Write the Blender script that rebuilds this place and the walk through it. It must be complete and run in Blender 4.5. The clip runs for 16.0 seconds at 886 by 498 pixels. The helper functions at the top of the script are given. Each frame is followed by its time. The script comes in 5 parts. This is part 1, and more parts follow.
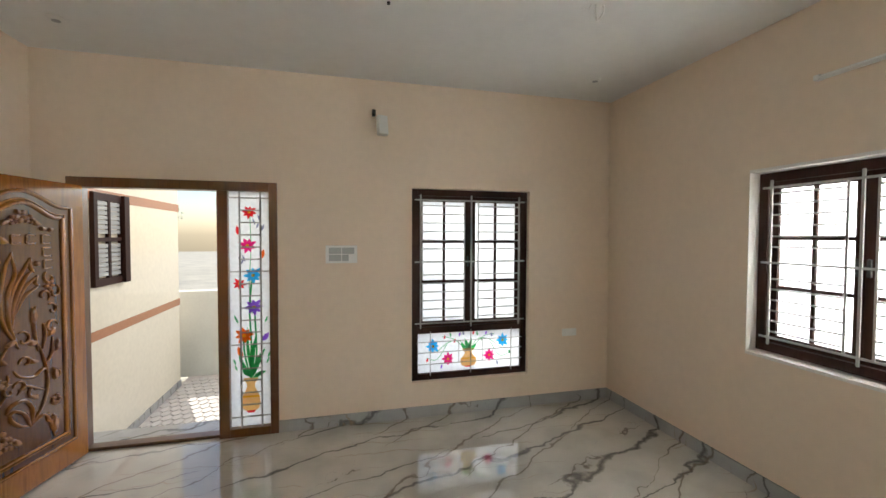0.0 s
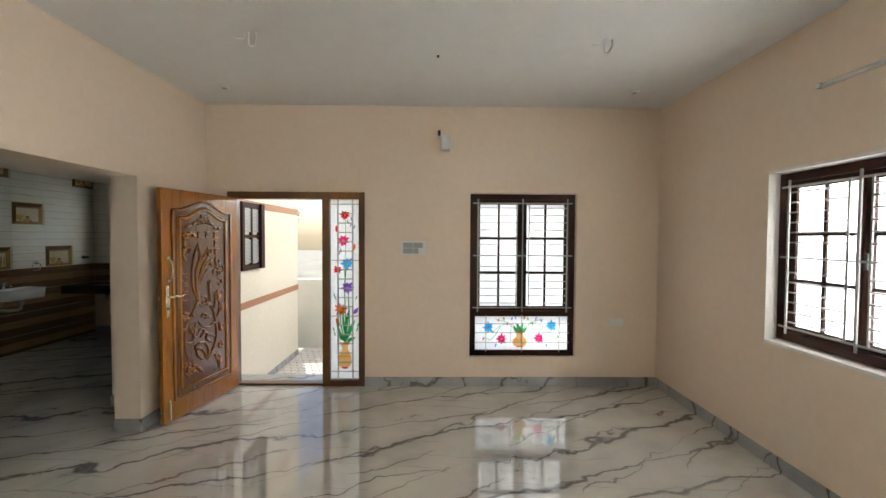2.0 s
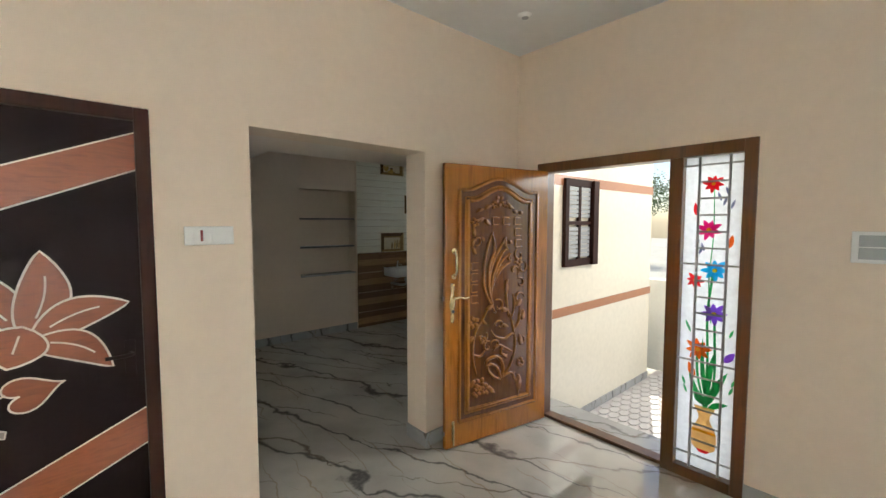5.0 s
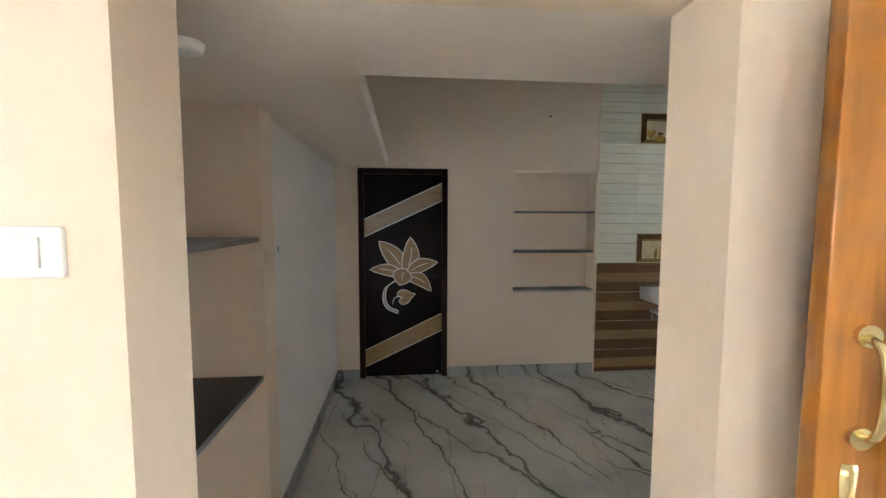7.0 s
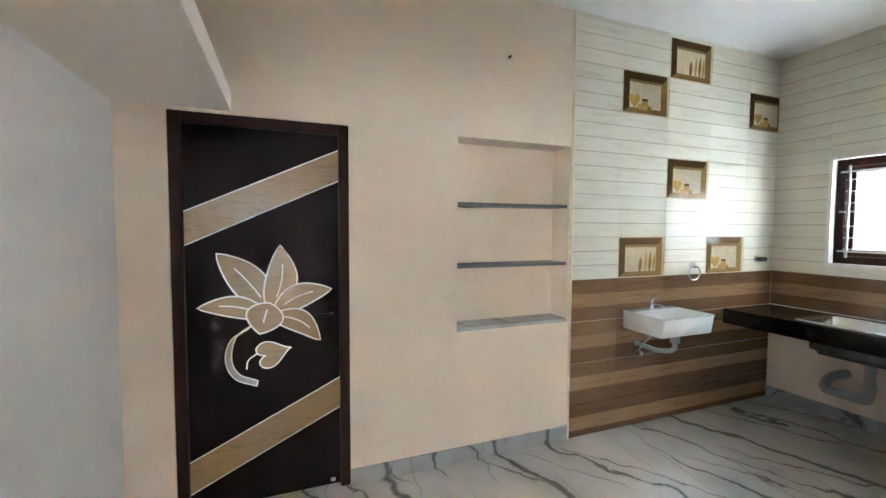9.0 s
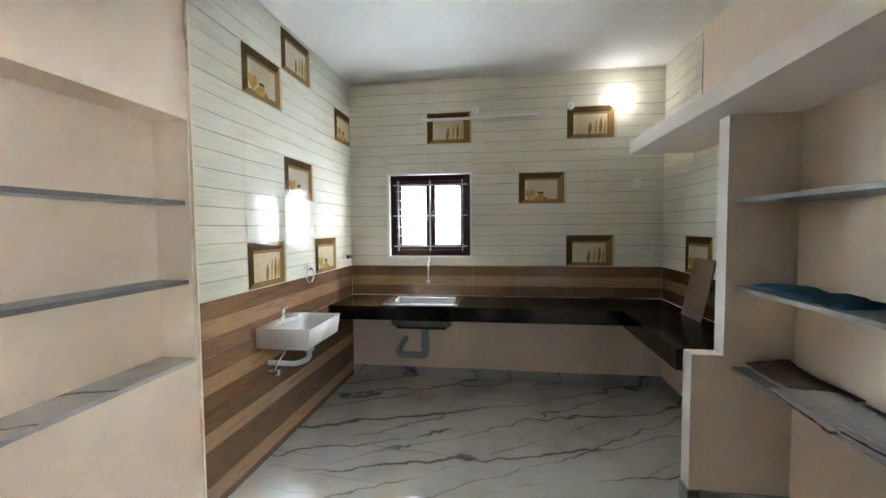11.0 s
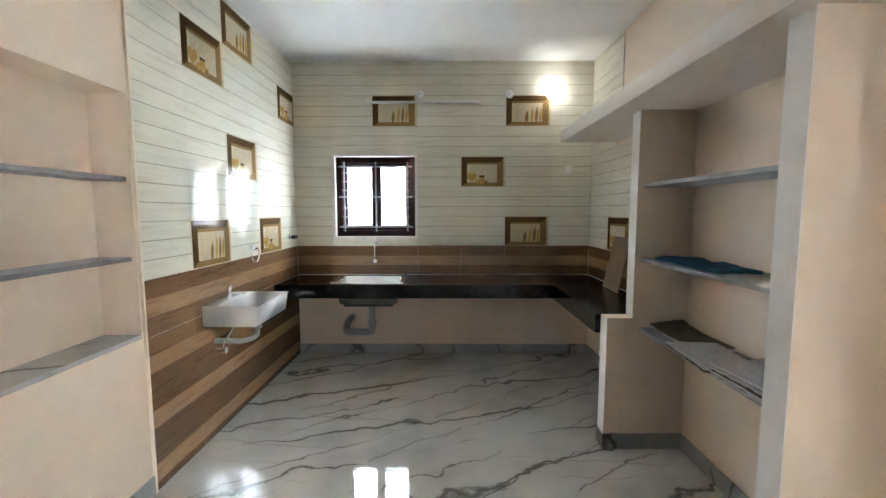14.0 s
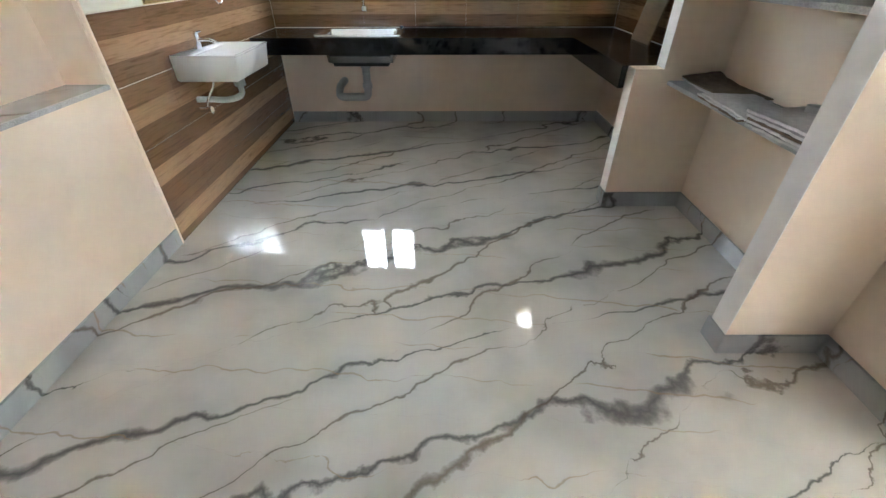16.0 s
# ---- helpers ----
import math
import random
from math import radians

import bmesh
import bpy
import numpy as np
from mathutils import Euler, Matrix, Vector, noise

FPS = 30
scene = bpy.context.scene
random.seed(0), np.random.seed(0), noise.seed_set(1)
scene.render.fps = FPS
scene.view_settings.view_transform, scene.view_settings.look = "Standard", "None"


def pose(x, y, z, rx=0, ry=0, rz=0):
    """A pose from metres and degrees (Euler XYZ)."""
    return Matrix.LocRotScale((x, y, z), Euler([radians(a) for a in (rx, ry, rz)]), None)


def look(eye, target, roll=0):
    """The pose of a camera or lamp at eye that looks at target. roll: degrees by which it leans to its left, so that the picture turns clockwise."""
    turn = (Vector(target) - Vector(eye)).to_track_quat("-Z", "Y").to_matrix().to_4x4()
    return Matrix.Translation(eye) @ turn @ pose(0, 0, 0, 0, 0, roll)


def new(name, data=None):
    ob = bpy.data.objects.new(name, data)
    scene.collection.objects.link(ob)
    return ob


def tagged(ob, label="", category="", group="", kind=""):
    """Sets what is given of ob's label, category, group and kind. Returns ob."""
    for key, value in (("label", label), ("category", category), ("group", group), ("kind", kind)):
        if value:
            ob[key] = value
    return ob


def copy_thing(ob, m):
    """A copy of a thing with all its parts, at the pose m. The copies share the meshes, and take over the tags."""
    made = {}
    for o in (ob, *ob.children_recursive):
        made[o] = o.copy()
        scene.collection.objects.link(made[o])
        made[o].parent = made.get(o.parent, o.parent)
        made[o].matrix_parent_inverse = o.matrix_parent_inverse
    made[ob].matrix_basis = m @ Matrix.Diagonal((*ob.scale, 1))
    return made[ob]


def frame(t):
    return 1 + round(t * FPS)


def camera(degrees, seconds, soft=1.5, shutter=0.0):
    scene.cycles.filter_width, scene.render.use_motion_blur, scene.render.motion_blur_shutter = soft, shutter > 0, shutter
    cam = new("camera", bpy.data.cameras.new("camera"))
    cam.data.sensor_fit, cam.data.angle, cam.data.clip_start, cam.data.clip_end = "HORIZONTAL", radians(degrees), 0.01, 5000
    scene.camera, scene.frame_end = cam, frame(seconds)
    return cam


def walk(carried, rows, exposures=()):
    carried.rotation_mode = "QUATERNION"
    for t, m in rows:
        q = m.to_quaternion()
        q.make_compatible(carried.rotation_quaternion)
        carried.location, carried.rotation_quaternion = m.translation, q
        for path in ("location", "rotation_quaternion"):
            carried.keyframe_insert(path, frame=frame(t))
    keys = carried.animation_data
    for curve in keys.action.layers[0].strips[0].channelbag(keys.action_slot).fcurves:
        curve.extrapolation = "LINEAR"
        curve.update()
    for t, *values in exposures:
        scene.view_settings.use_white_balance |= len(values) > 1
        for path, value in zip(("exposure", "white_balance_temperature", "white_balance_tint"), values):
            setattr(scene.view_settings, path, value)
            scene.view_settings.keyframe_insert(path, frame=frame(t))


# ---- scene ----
cam = camera(94.4, 16.0)
PATH = [
    (0, (-2.311, -1.196, 1.687), (-0.375, -1.691, 1.623), 0.2),
    (0.5, (-2.604, -1.269, 1.666), (-0.623, -1.533, 1.606), 0.2),
    (1, (-2.857, -1.318, 1.664), (-0.863, -1.451, 1.607), 0.3),
    (1.5, (-3.026, -1.432, 1.658), (-1.028, -1.499, 1.602), 0.3),
    (2, (-3.093, -1.49, 1.651), (-1.094, -1.518, 1.59), 0.3),
    (2.5, (-3.085, -1.529, 1.651), (-1.086, -1.481, 1.58), 0.3),
    (3, (-3.009, -1.527, 1.635), (-1.02, -1.334, 1.559), 0.3),
    (3.5, (-2.715, -1.52, 1.629), (-0.77, -1.065, 1.543), 0.2),
    (4, (-2.338, -1.517, 1.615), (-0.501, -0.734, 1.514), 0.1),
    (4.5, (-1.906, -1.458, 1.612), (-0.283, -0.295, 1.507), -0.0),
    (5, (-1.483, -1.271, 1.643), (-0.161, 0.224, 1.515), 0.0),
    (5.2, (-1.315, -1.186, 1.632), (-0.121, 0.413, 1.497), 0.0),
    (7.3, (-0.274, 0.449, 1.644), (-0.149, 2.439, 1.492), 0.2),
    (7.5, (-0.27, 0.593, 1.62), (-0.159, 2.584, 1.474), 0.2),
    (8, (-0.185, 1.053, 1.577), (-0.075, 3.047, 1.464), 0.2),
    (8.5, (-0.225, 1.496, 1.566), (0.077, 3.469, 1.451), 0.3),
    (9, (-0.222, 1.92, 1.545), (0.499, 3.783, 1.44), 0.3),
    (9.5, (-0.092, 2.319, 1.543), (1.133, 3.898, 1.446), 0.2),
    (10, (-0.053, 2.592, 1.554), (1.636, 3.66, 1.454), -0.1),
    (10.2, (-0.072, 2.634, 1.552), (1.732, 3.491, 1.453), -0.2),
    (12.3, (-0.428, 2.823, 1.586), (1.568, 2.865, 1.477), -0.2),
    (12.5, (-0.428, 2.822, 1.588), (1.569, 2.856, 1.482), -0.1),
    (13, (-0.437, 2.781, 1.586), (1.56, 2.81, 1.495), -0.1),
    (13.5, (-0.448, 2.759, 1.571), (1.551, 2.771, 1.511), -0.0),
    (14, (-0.409, 2.738, 1.53), (1.582, 2.754, 1.349), -0.1),
    (14.5, (-0.355, 2.784, 1.482), (1.595, 2.786, 1.038), -0.2),
    (15, (-0.342, 2.794, 1.426), (1.532, 2.794, 0.726), -0.1),
    (15.5, (-0.315, 2.791, 1.357), (1.447, 2.794, 0.411), -0.0),
    (16, (-0.303, 2.796, 1.351), (1.336, 2.796, 0.204), -0.1),
]
walk(cam, [(t, look(eye, target, roll)) for t, eye, target, roll in PATH],
     [(0, -0.05, 6500, 10), (1, 0.1, 6500, 10), (2, 0.1, 6500, 10), (3.5, 0.17, 6450, 10), (5, 0.25, 6400, 8), (5.3, 0.3, 6400, 8), (6.6, 0.9, 6400, 9), (7.3, 2.1, 6100, 11), (7.6, 2.5, 6000, 11), (8, 2.95, 5950, 11), (8.5, 2.85, 5850, 11), (9.5, 2.9, 5950, 11), (10, 2.85, 5950, 11), (12.5, 2.95, 6080, 12), (14, 2.95, 6000, 12), (16, 3.22, 5880, 11)])

# ---- world, sun, lights ----
world = bpy.data.worlds.new("sky")
scene.world = world
world.use_nodes = True
wn = world.node_tree.nodes
sky = wn.new("ShaderNodeTexSky")
sky.sky_type, sky.sun_disc = "NISHITA", False
sky.sun_elevation, sky.sun_rotation = radians(48), radians(110)
wn["Background"].inputs["Strength"].default_value = 0.15
world.node_tree.links.new(sky.outputs[0], wn["Background"].inputs["Color"])
sun = new("sun", bpy.data.lights.new("sun", "SUN"))
sun.data.energy, sun.data.angle, sun.data.color = 4.2, radians(0.6), (1, 0.95, 0.86)
sun.matrix_basis = look((0, 0, 0), (-0.55, -0.25, -0.75))


def window_light(name, eye, target, w, h, power, colour=(0.93, 0.97, 1.0)):
    lamp = new(name, bpy.data.lights.new(name, "AREA"))
    lamp.data.shape, lamp.data.size, lamp.data.size_y = "RECTANGLE", w, h
    lamp.data.energy, lamp.data.color = power, colour
    lamp.matrix_basis = look(eye, target)


window_light("sky_light", (1.80, -2.435, 1.23), (0, -2.435, 1.23), 1.1, 1.75, 4.5, (1, 0.97, 0.92))
window_light("sky_light", (-0.77, -4.3, 1.53), (-0.77, 0, 1.53), 1.2, 1.15, 105, (1, 0.98, 0.945))
window_light("sky_light", (4.32, 3.485, 1.69), (0, 3.485, 1.69), 0.85, 0.85, 27)
window_light("sky_light", (-5.35, -1.5, 1.5), (0, -1.5, 2.2), 2.0, 1.4, 32, (1, 0.97, 0.92))
# brightens the hall's north wall and ceiling through an added window, never in view
window_light("sky_light", (-3.5, -4.3, 1.5), (-3.2, 0, 2.3), 1.8, 1.4, 400, (1, 0.97, 0.92))
# added fill lamp under the porch roof, in place of light from the open side
window_light("porch_fill_light", (3.5, -0.8, 2.88), (2.5, 0.9, 0.6), 3.0, 2.0, 105, (1, 0.97, 0.92))

# ---- materials ----


def mat(name, colour, rough=0.6, metal=0.0, vary=0.08, scale=6.0, bump=0.0, bump_scale=200.0, coat=0.0, spec=0.5):
    """Plain painted or solid surface with two scales of variation and fine relief."""
    m = bpy.data.materials.new(name)
    m.use_nodes = True
    nt = m.node_tree
    b = nt.nodes["Principled BSDF"]
    b.inputs["Roughness"].default_value, b.inputs["Metallic"].default_value = rough, metal
    b.inputs["Coat Weight"].default_value, b.inputs["Coat Roughness"].default_value = coat, 0.08
    b.inputs["Specular IOR Level"].default_value = spec
    geo = nt.nodes.new("ShaderNodeNewGeometry")
    n1, n2 = nt.nodes.new("ShaderNodeTexNoise"), nt.nodes.new("ShaderNodeTexNoise")
    n1.inputs["Scale"].default_value, n2.inputs["Scale"].default_value = scale * 0.25, scale * 6
    n1.inputs["Detail"].default_value = 4
    add = nt.nodes.new("ShaderNodeMath")
    add.operation = "ADD"
    ramp = nt.nodes.new("ShaderNodeMapRange")
    ramp.inputs[1].default_value, ramp.inputs[2].default_value = 0.6, 1.4
    ramp.inputs[3].default_value, ramp.inputs[4].default_value = 1 - vary, 1 + vary
    mul = nt.nodes.new("ShaderNodeVectorMath")
    mul.operation = "SCALE"
    mul.inputs[0].default_value = colour
    for n in (n1, n2):
        nt.links.new(geo.outputs["Position"], n.inputs["Vector"])
    nt.links.new(n1.outputs[0], add.inputs[0])
    nt.links.new(n2.outputs[0], add.inputs[1])
    nt.links.new(add.outputs[0], ramp.inputs[0])
    nt.links.new(ramp.outputs[0], mul.inputs["Scale"])
    nt.links.new(mul.outputs[0], b.inputs["Base Color"])
    if bump:
        n3, bp = nt.nodes.new("ShaderNodeTexNoise"), nt.nodes.new("ShaderNodeBump")
        n3.inputs["Scale"].default_value = bump_scale
        bp.inputs["Strength"].default_value, bp.inputs["Distance"].default_value = bump, 0.002
        nt.links.new(geo.outputs["Position"], n3.inputs["Vector"])
        nt.links.new(n3.outputs[0], bp.inputs["Height"])
        nt.links.new(bp.outputs[0], b.inputs["Normal"])
    return m


def ramp_node(nt, stops, constant=False):
    r = nt.nodes.new("ShaderNodeValToRGB")
    if constant:
        r.color_ramp.interpolation = "CONSTANT"
    e = r.color_ramp.elements
    while len(e) < len(stops):
        e.new(0.5)
    for el, (p, c) in zip(e, stops):
        el.position, el.color = p, (*c, 1)
    return r


def mapped(nt, scale, turn=0.0):
    geo, mp = nt.nodes.new("ShaderNodeNewGeometry"), nt.nodes.new("ShaderNodeMapping")
    mp.inputs["Rotation"].default_value[2] = radians(turn)
    mp.vector_type = "TEXTURE"
    mp.inputs["Scale"].default_value = [1 / c for c in scale]
    nt.links.new(geo.outputs["Position"], mp.inputs["Vector"])
    return mp


def mixed(nt, a, b, fac):
    m = nt.nodes.new("ShaderNodeMix")
    m.data_type = "RGBA"
    for sock, v in ((m.inputs[0], fac), (m.inputs[6], a), (m.inputs[7], b)):
        if isinstance(v, tuple):
            sock.default_value = (*v, 1)
        elif isinstance(v, float):
            sock.default_value = v
        else:
            nt.links.new(v, sock)
    return m.outputs[2]


def marble(name, base, dark, rough, ior=1.6):
    """Polished vitrified marble: long broken grey veins across a cloudy ground."""
    m = bpy.data.materials.new(name)
    m.use_nodes = True
    nt = m.node_tree
    b = nt.nodes["Principled BSDF"]
    b.inputs["Roughness"].default_value = rough
    b.inputs["IOR"].default_value = ior
    flat = mapped(nt, (1, 1, 1), VEIN_TURN)
    cloud = nt.nodes.new("ShaderNodeTexNoise")
    cloud.inputs["Scale"].default_value, cloud.inputs["Detail"].default_value = 2.2, 6
    nt.links.new(flat.outputs[0], cloud.inputs["Vector"])
    ground = ramp_node(nt, [(0.3, tuple(c * 0.80 for c in base)), (0.5, base), (0.72, tuple(min(1, c * 1.12) for c in base))])
    nt.links.new(cloud.outputs[0], ground.inputs[0])
    colour = ground.outputs[0]
    def noise_of(src, scale, detail, rough_=0.5):
        n = nt.nodes.new("ShaderNodeTexNoise")
        n.inputs["Scale"].default_value, n.inputs["Detail"].default_value, n.inputs["Roughness"].default_value = scale, detail, rough_
        nt.links.new(src.outputs[0], n.inputs["Vector"])
        return n.outputs[0]

    def calc(op, p, q, r=None):
        n = nt.nodes.new("ShaderNodeMath")
        n.operation = op
        for sock, v in zip(n.inputs, (p, q, r)):
            if v is None:
                continue
            if isinstance(v, float):
                sock.default_value = v
            else:
                nt.links.new(v, sock)
        return n.outputs[0]

    # spacing of the veins, drift, half width, strength
    for i, (gap, drift, width, strength, shift) in enumerate([(0.40, 1.5, 0.085, 0.95, 0.0), (0.32, 1.8, 0.055, 0.8, 7.3), (0.17, 1.6, 0.034, 0.6, 3.1)]):
        st = mapped(nt, (0.30, 1.0, 1.0), VEIN_TURN + (0, 14, -24)[i])
        st.inputs["Location"].default_value = (shift, shift * 1.7, 0)
        sep = nt.nodes.new("ShaderNodeSeparateXYZ")
        nt.links.new(st.outputs[0], sep.inputs[0])
        slow, fine = noise_of(st, 1.6, 2.0, 0.4), noise_of(flat, 9.0, 5.0, 0.6)
        across = calc("MULTIPLY_ADD", sep.outputs[1], 1.0 / gap, calc("MULTIPLY", slow, drift))
        across = calc("MULTIPLY_ADD", noise_of(flat, 2.7 + i, 2.0, 0.5), 0.7, across)
        across = calc("MULTIPLY_ADD", fine, 0.26, across)
        dist = calc("PINGPONG", across, 0.5)
        gate = noise_of(st, (2.2, 2.8, 4.0)[i], 3.0)
        wide = nt.nodes.new("ShaderNodeMapRange")
        wide.inputs[1].default_value, wide.inputs[2].default_value = 0.38, 0.62
        wide.inputs[3].default_value, wide.inputs[4].default_value = (0.001, -0.014, -0.034)[i], width
        nt.links.new(gate, wide.inputs[0])
        ratio = calc("DIVIDE", dist, calc("MAXIMUM", wide.outputs[0], 0.0008))
        line = ramp_node(nt, [(0.0, (strength,) * 3), (0.4, (strength * 0.75,) * 3), (1.0, (0, 0, 0))])
        nt.links.new(ratio, line.inputs[0])
        # a faint shade runs beside each vein
        halo = ramp_node(nt, [(0.0, (strength * 0.22,) * 3), (1.0, (0, 0, 0))])
        nt.links.new(calc("DIVIDE", ratio, 5.0), halo.inputs[0])
        colour = mixed(nt, colour, tuple(c * 0.62 for c in base), halo.outputs[0])
        tone = (0.30, 0.20, 0.105) if i == 2 else mixed(nt, dark, (0.17, 0.12, 0.075), gate) if i else mixed(nt, dark, (0.14, 0.135, 0.13), cloud.outputs[0])
        colour = mixed(nt, colour, tone, line.outputs[0])
    nt.links.new(colour, b.inputs["Base Color"])
    return m


def wood(name, light, dark, rough, scale=(6, 6, 0.6), coat=0.3):
    m = bpy.data.materials.new(name)
    m.use_nodes = True
    nt = m.node_tree
    b = nt.nodes["Principled BSDF"]
    b.inputs["Roughness"].default_value, b.inputs["Coat Weight"].default_value = rough, coat
    b.inputs["Coat Roughness"].default_value = 0.12
    st = mapped(nt, scale)
    n = nt.nodes.new("ShaderNodeTexNoise")
    n.inputs["Scale"].default_value, n.inputs["Detail"].default_value, n.inputs["Distortion"].default_value = 5, 8, 0.6
    nt.links.new(st.outputs[0], n.inputs["Vector"])
    r = ramp_node(nt, [(0.3, dark), (0.5, light), (0.7, tuple(c * 0.8 for c in light))])
    nt.links.new(n.outputs[0], r.inputs[0])
    nt.links.new(r.outputs[0], b.inputs["Base Color"])
    bp = nt.nodes.new("ShaderNodeBump")
    bp.inputs["Strength"].default_value, bp.inputs["Distance"].default_value = 0.15, 0.001
    nt.links.new(n.outputs[0], bp.inputs["Height"])
    nt.links.new(bp.outputs[0], b.inputs["Normal"])
    return m


def plank_tile():
    """Glazed tile printed as boards of different browns, laid in level stripes."""
    m = wood("plank_tile_print", (0.37, 0.205, 0.10), (0.23, 0.12, 0.055), 0.12, (0.9, 0.9, 14), 0.0)
    nt = m.node_tree
    geo, sep = nt.nodes.new("ShaderNodeNewGeometry"), nt.nodes.new("ShaderNodeSeparateXYZ")
    nt.links.new(geo.outputs["Position"], sep.inputs[0])
    fit_z = nt.nodes.new("ShaderNodeMath")
    fit_z.operation = "DIVIDE"
    fit_z.inputs[1].default_value = 1.2
    nt.links.new(sep.outputs[2], fit_z.inputs[0])
    levels = [(0.0, 0.5), (0.045, 1.25), (0.15, 0.55), (0.35, 1.3), (0.45, 0.55), (0.66, 1.25), (0.755, 0.8), (0.86, 0.7), (0.965, 1.25), (1.06, 0.75)]
    r = ramp_node(nt, [(z / 1.2, (v / 1.4, v / 1.4 * (1.06 if v > 1 else 1), v / 1.4 * (1.15 if v > 1 else 1))) for z, v in levels], True)
    nt.links.new(fit_z.outputs[0], r.inputs[0])
    b = nt.nodes["Principled BSDF"]
    old = b.inputs["Base Color"].links[0].from_socket
    mul = nt.nodes.new("ShaderNodeMix")
    mul.data_type, mul.blend_type = "RGBA", "MULTIPLY"
    mul.inputs[0].default_value = 1.0
    nt.links.new(old, mul.inputs[6])
    nt.links.new(r.outputs[0], mul.inputs[7])
    nt.links.new(mul.outputs[2], b.inputs["Base Color"])
    return m


def cream_tile():
    m = mat("cream_tile_glaze", (0.74, 0.70, 0.58), 0.04, vary=0.04, scale=3, spec=0.055)
    nt = m.node_tree
    st = mapped(nt, (0.9, 0.9, 9))
    n = nt.nodes.new("ShaderNodeTexNoise")
    n.inputs["Scale"].default_value, n.inputs["Detail"].default_value = 3, 5
    nt.links.new(st.outputs[0], n.inputs["Vector"])
    info = nt.nodes.new("ShaderNodeObjectInfo")
    r = ramp_node(nt, [(0.3, (0.69, 0.63, 0.50)), (0.48, (0.76, 0.73, 0.62)), (0.7, (0.72, 0.675, 0.555))])
    nt.links.new(n.outputs[0], r.inputs[0])
    tint = ramp_node(nt, [(0.0, (0.95, 0.95, 0.93)), (1.0, (1, 1, 1))])
    nt.links.new(info.outputs["Random"], tint.inputs[0])
    mul = nt.nodes.new("ShaderNodeMix")
    mul.data_type, mul.blend_type = "RGBA", "MULTIPLY"
    mul.inputs[0].default_value = 1.0
    nt.links.new(r.outputs[0], mul.inputs[6])
    nt.links.new(tint.outputs[0], mul.inputs[7])
    nt.links.new(mul.outputs[2], nt.nodes["Principled BSDF"].inputs["Base Color"])
    return m


def frosted(name, colour, clear=0.0):
    """Milky or painted window glass: passes light on, scattered."""
    m = bpy.data.materials.new(name)
    m.use_nodes = True
    nt = m.node_tree
    out = nt.nodes["Material Output"]
    tr, gl, mx = nt.nodes.new("ShaderNodeBsdfTranslucent"), nt.nodes.new("ShaderNodeBsdfGlossy"), nt.nodes.new("ShaderNodeMixShader")
    geo, n = nt.nodes.new("ShaderNodeNewGeometry"), nt.nodes.new("ShaderNodeTexNoise")
    n.inputs["Scale"].default_value = 30
    nt.links.new(geo.outputs["Position"], n.inputs["Vector"])
    r = ramp_node(nt, [(0.3, tuple(c * 0.9 for c in colour)), (0.7, colour)])
    nt.links.new(n.outputs[0], r.inputs[0])
    nt.links.new(r.outputs[0], tr.inputs["Color"])
    gl.inputs["Roughness"].default_value = 0.1
    mx.inputs[0].default_value = 0.05
    nt.links.new(tr.outputs[0], mx.inputs[1])
    nt.links.new(gl.outputs[0], mx.inputs[2])
    nt.links.new(mx.outputs[0], out.inputs["Surface"])
    return m


VEIN_TURN = 109.0
PEACH = mat("peach_wall_paint", (0.80, 0.662, 0.52), 0.75, vary=0.035, scale=2.5, bump=0.12, bump_scale=90)
WHITE_WALL = mat("white_wall_paint", (0.80, 0.76, 0.71), 0.75, vary=0.03, scale=2.5, bump=0.1, bump_scale=90)
CEIL = mat("white_ceiling_paint", (0.80, 0.79, 0.76), 0.8, vary=0.03, scale=1.5, bump=0.1, bump_scale=60)
LOFTPAINT = mat("cream_loft_paint", (0.80, 0.71, 0.615), 0.75, vary=0.03, scale=2.5, bump=0.1, bump_scale=90)
FLOOR = marble("floor_marble", (0.55, 0.525, 0.465), (0.075, 0.072, 0.068), 0.020, 1.95)
SKIRT = marble("skirting_marble", (0.40, 0.40, 0.385), (0.06, 0.06, 0.06), 0.12)
DARKWOOD = wood("dark_stained_wood", (0.034, 0.011, 0.007), (0.018, 0.006, 0.004), 0.55, coat=0.0)
DARKWOOD.node_tree.nodes["Principled BSDF"].inputs["Specular IOR Level"].default_value = 0.15
FRAMEWOOD = wood("brown_polished_wood", (0.11, 0.039, 0.008), (0.06, 0.021, 0.005), 0.33, coat=0.2)
TEAK = wood("golden_teak", (0.30, 0.108, 0.013), (0.20, 0.068, 0.008), 0.22, (5, 5, 0.5), 0.6)
# carving ground: a little dark varnish, the rest recess shade put into the colour
TEAKSHADE = wood("shade_darkened_teak_panel", (0.11, 0.036, 0.007), (0.075, 0.024, 0.005), 0.2, (5, 5, 0.5), 0.8)
RELIEF = wood("varnished_teak_carving", (0.24, 0.083, 0.013), (0.16, 0.053, 0.009), 0.16, (5, 5, 0.5), 1.0)
BLACKDOOR = mat("black_brown_laminate", (0.013, 0.0065, 0.0065), 0.5, vary=0.15, scale=8, spec=0.08)
BAND = wood("tan_laminate", (0.30, 0.185, 0.080), (0.22, 0.13, 0.053), 0.35, (1.5, 1.5, 8), 0.1)
REDBAND = wood("red_brown_laminate", (0.26, 0.075, 0.028), (0.18, 0.05, 0.02), 0.35, (1.5, 1.5, 8), 0.1)
INLAY = mat("white_inlay", (0.75, 0.70, 0.62), 0.35)
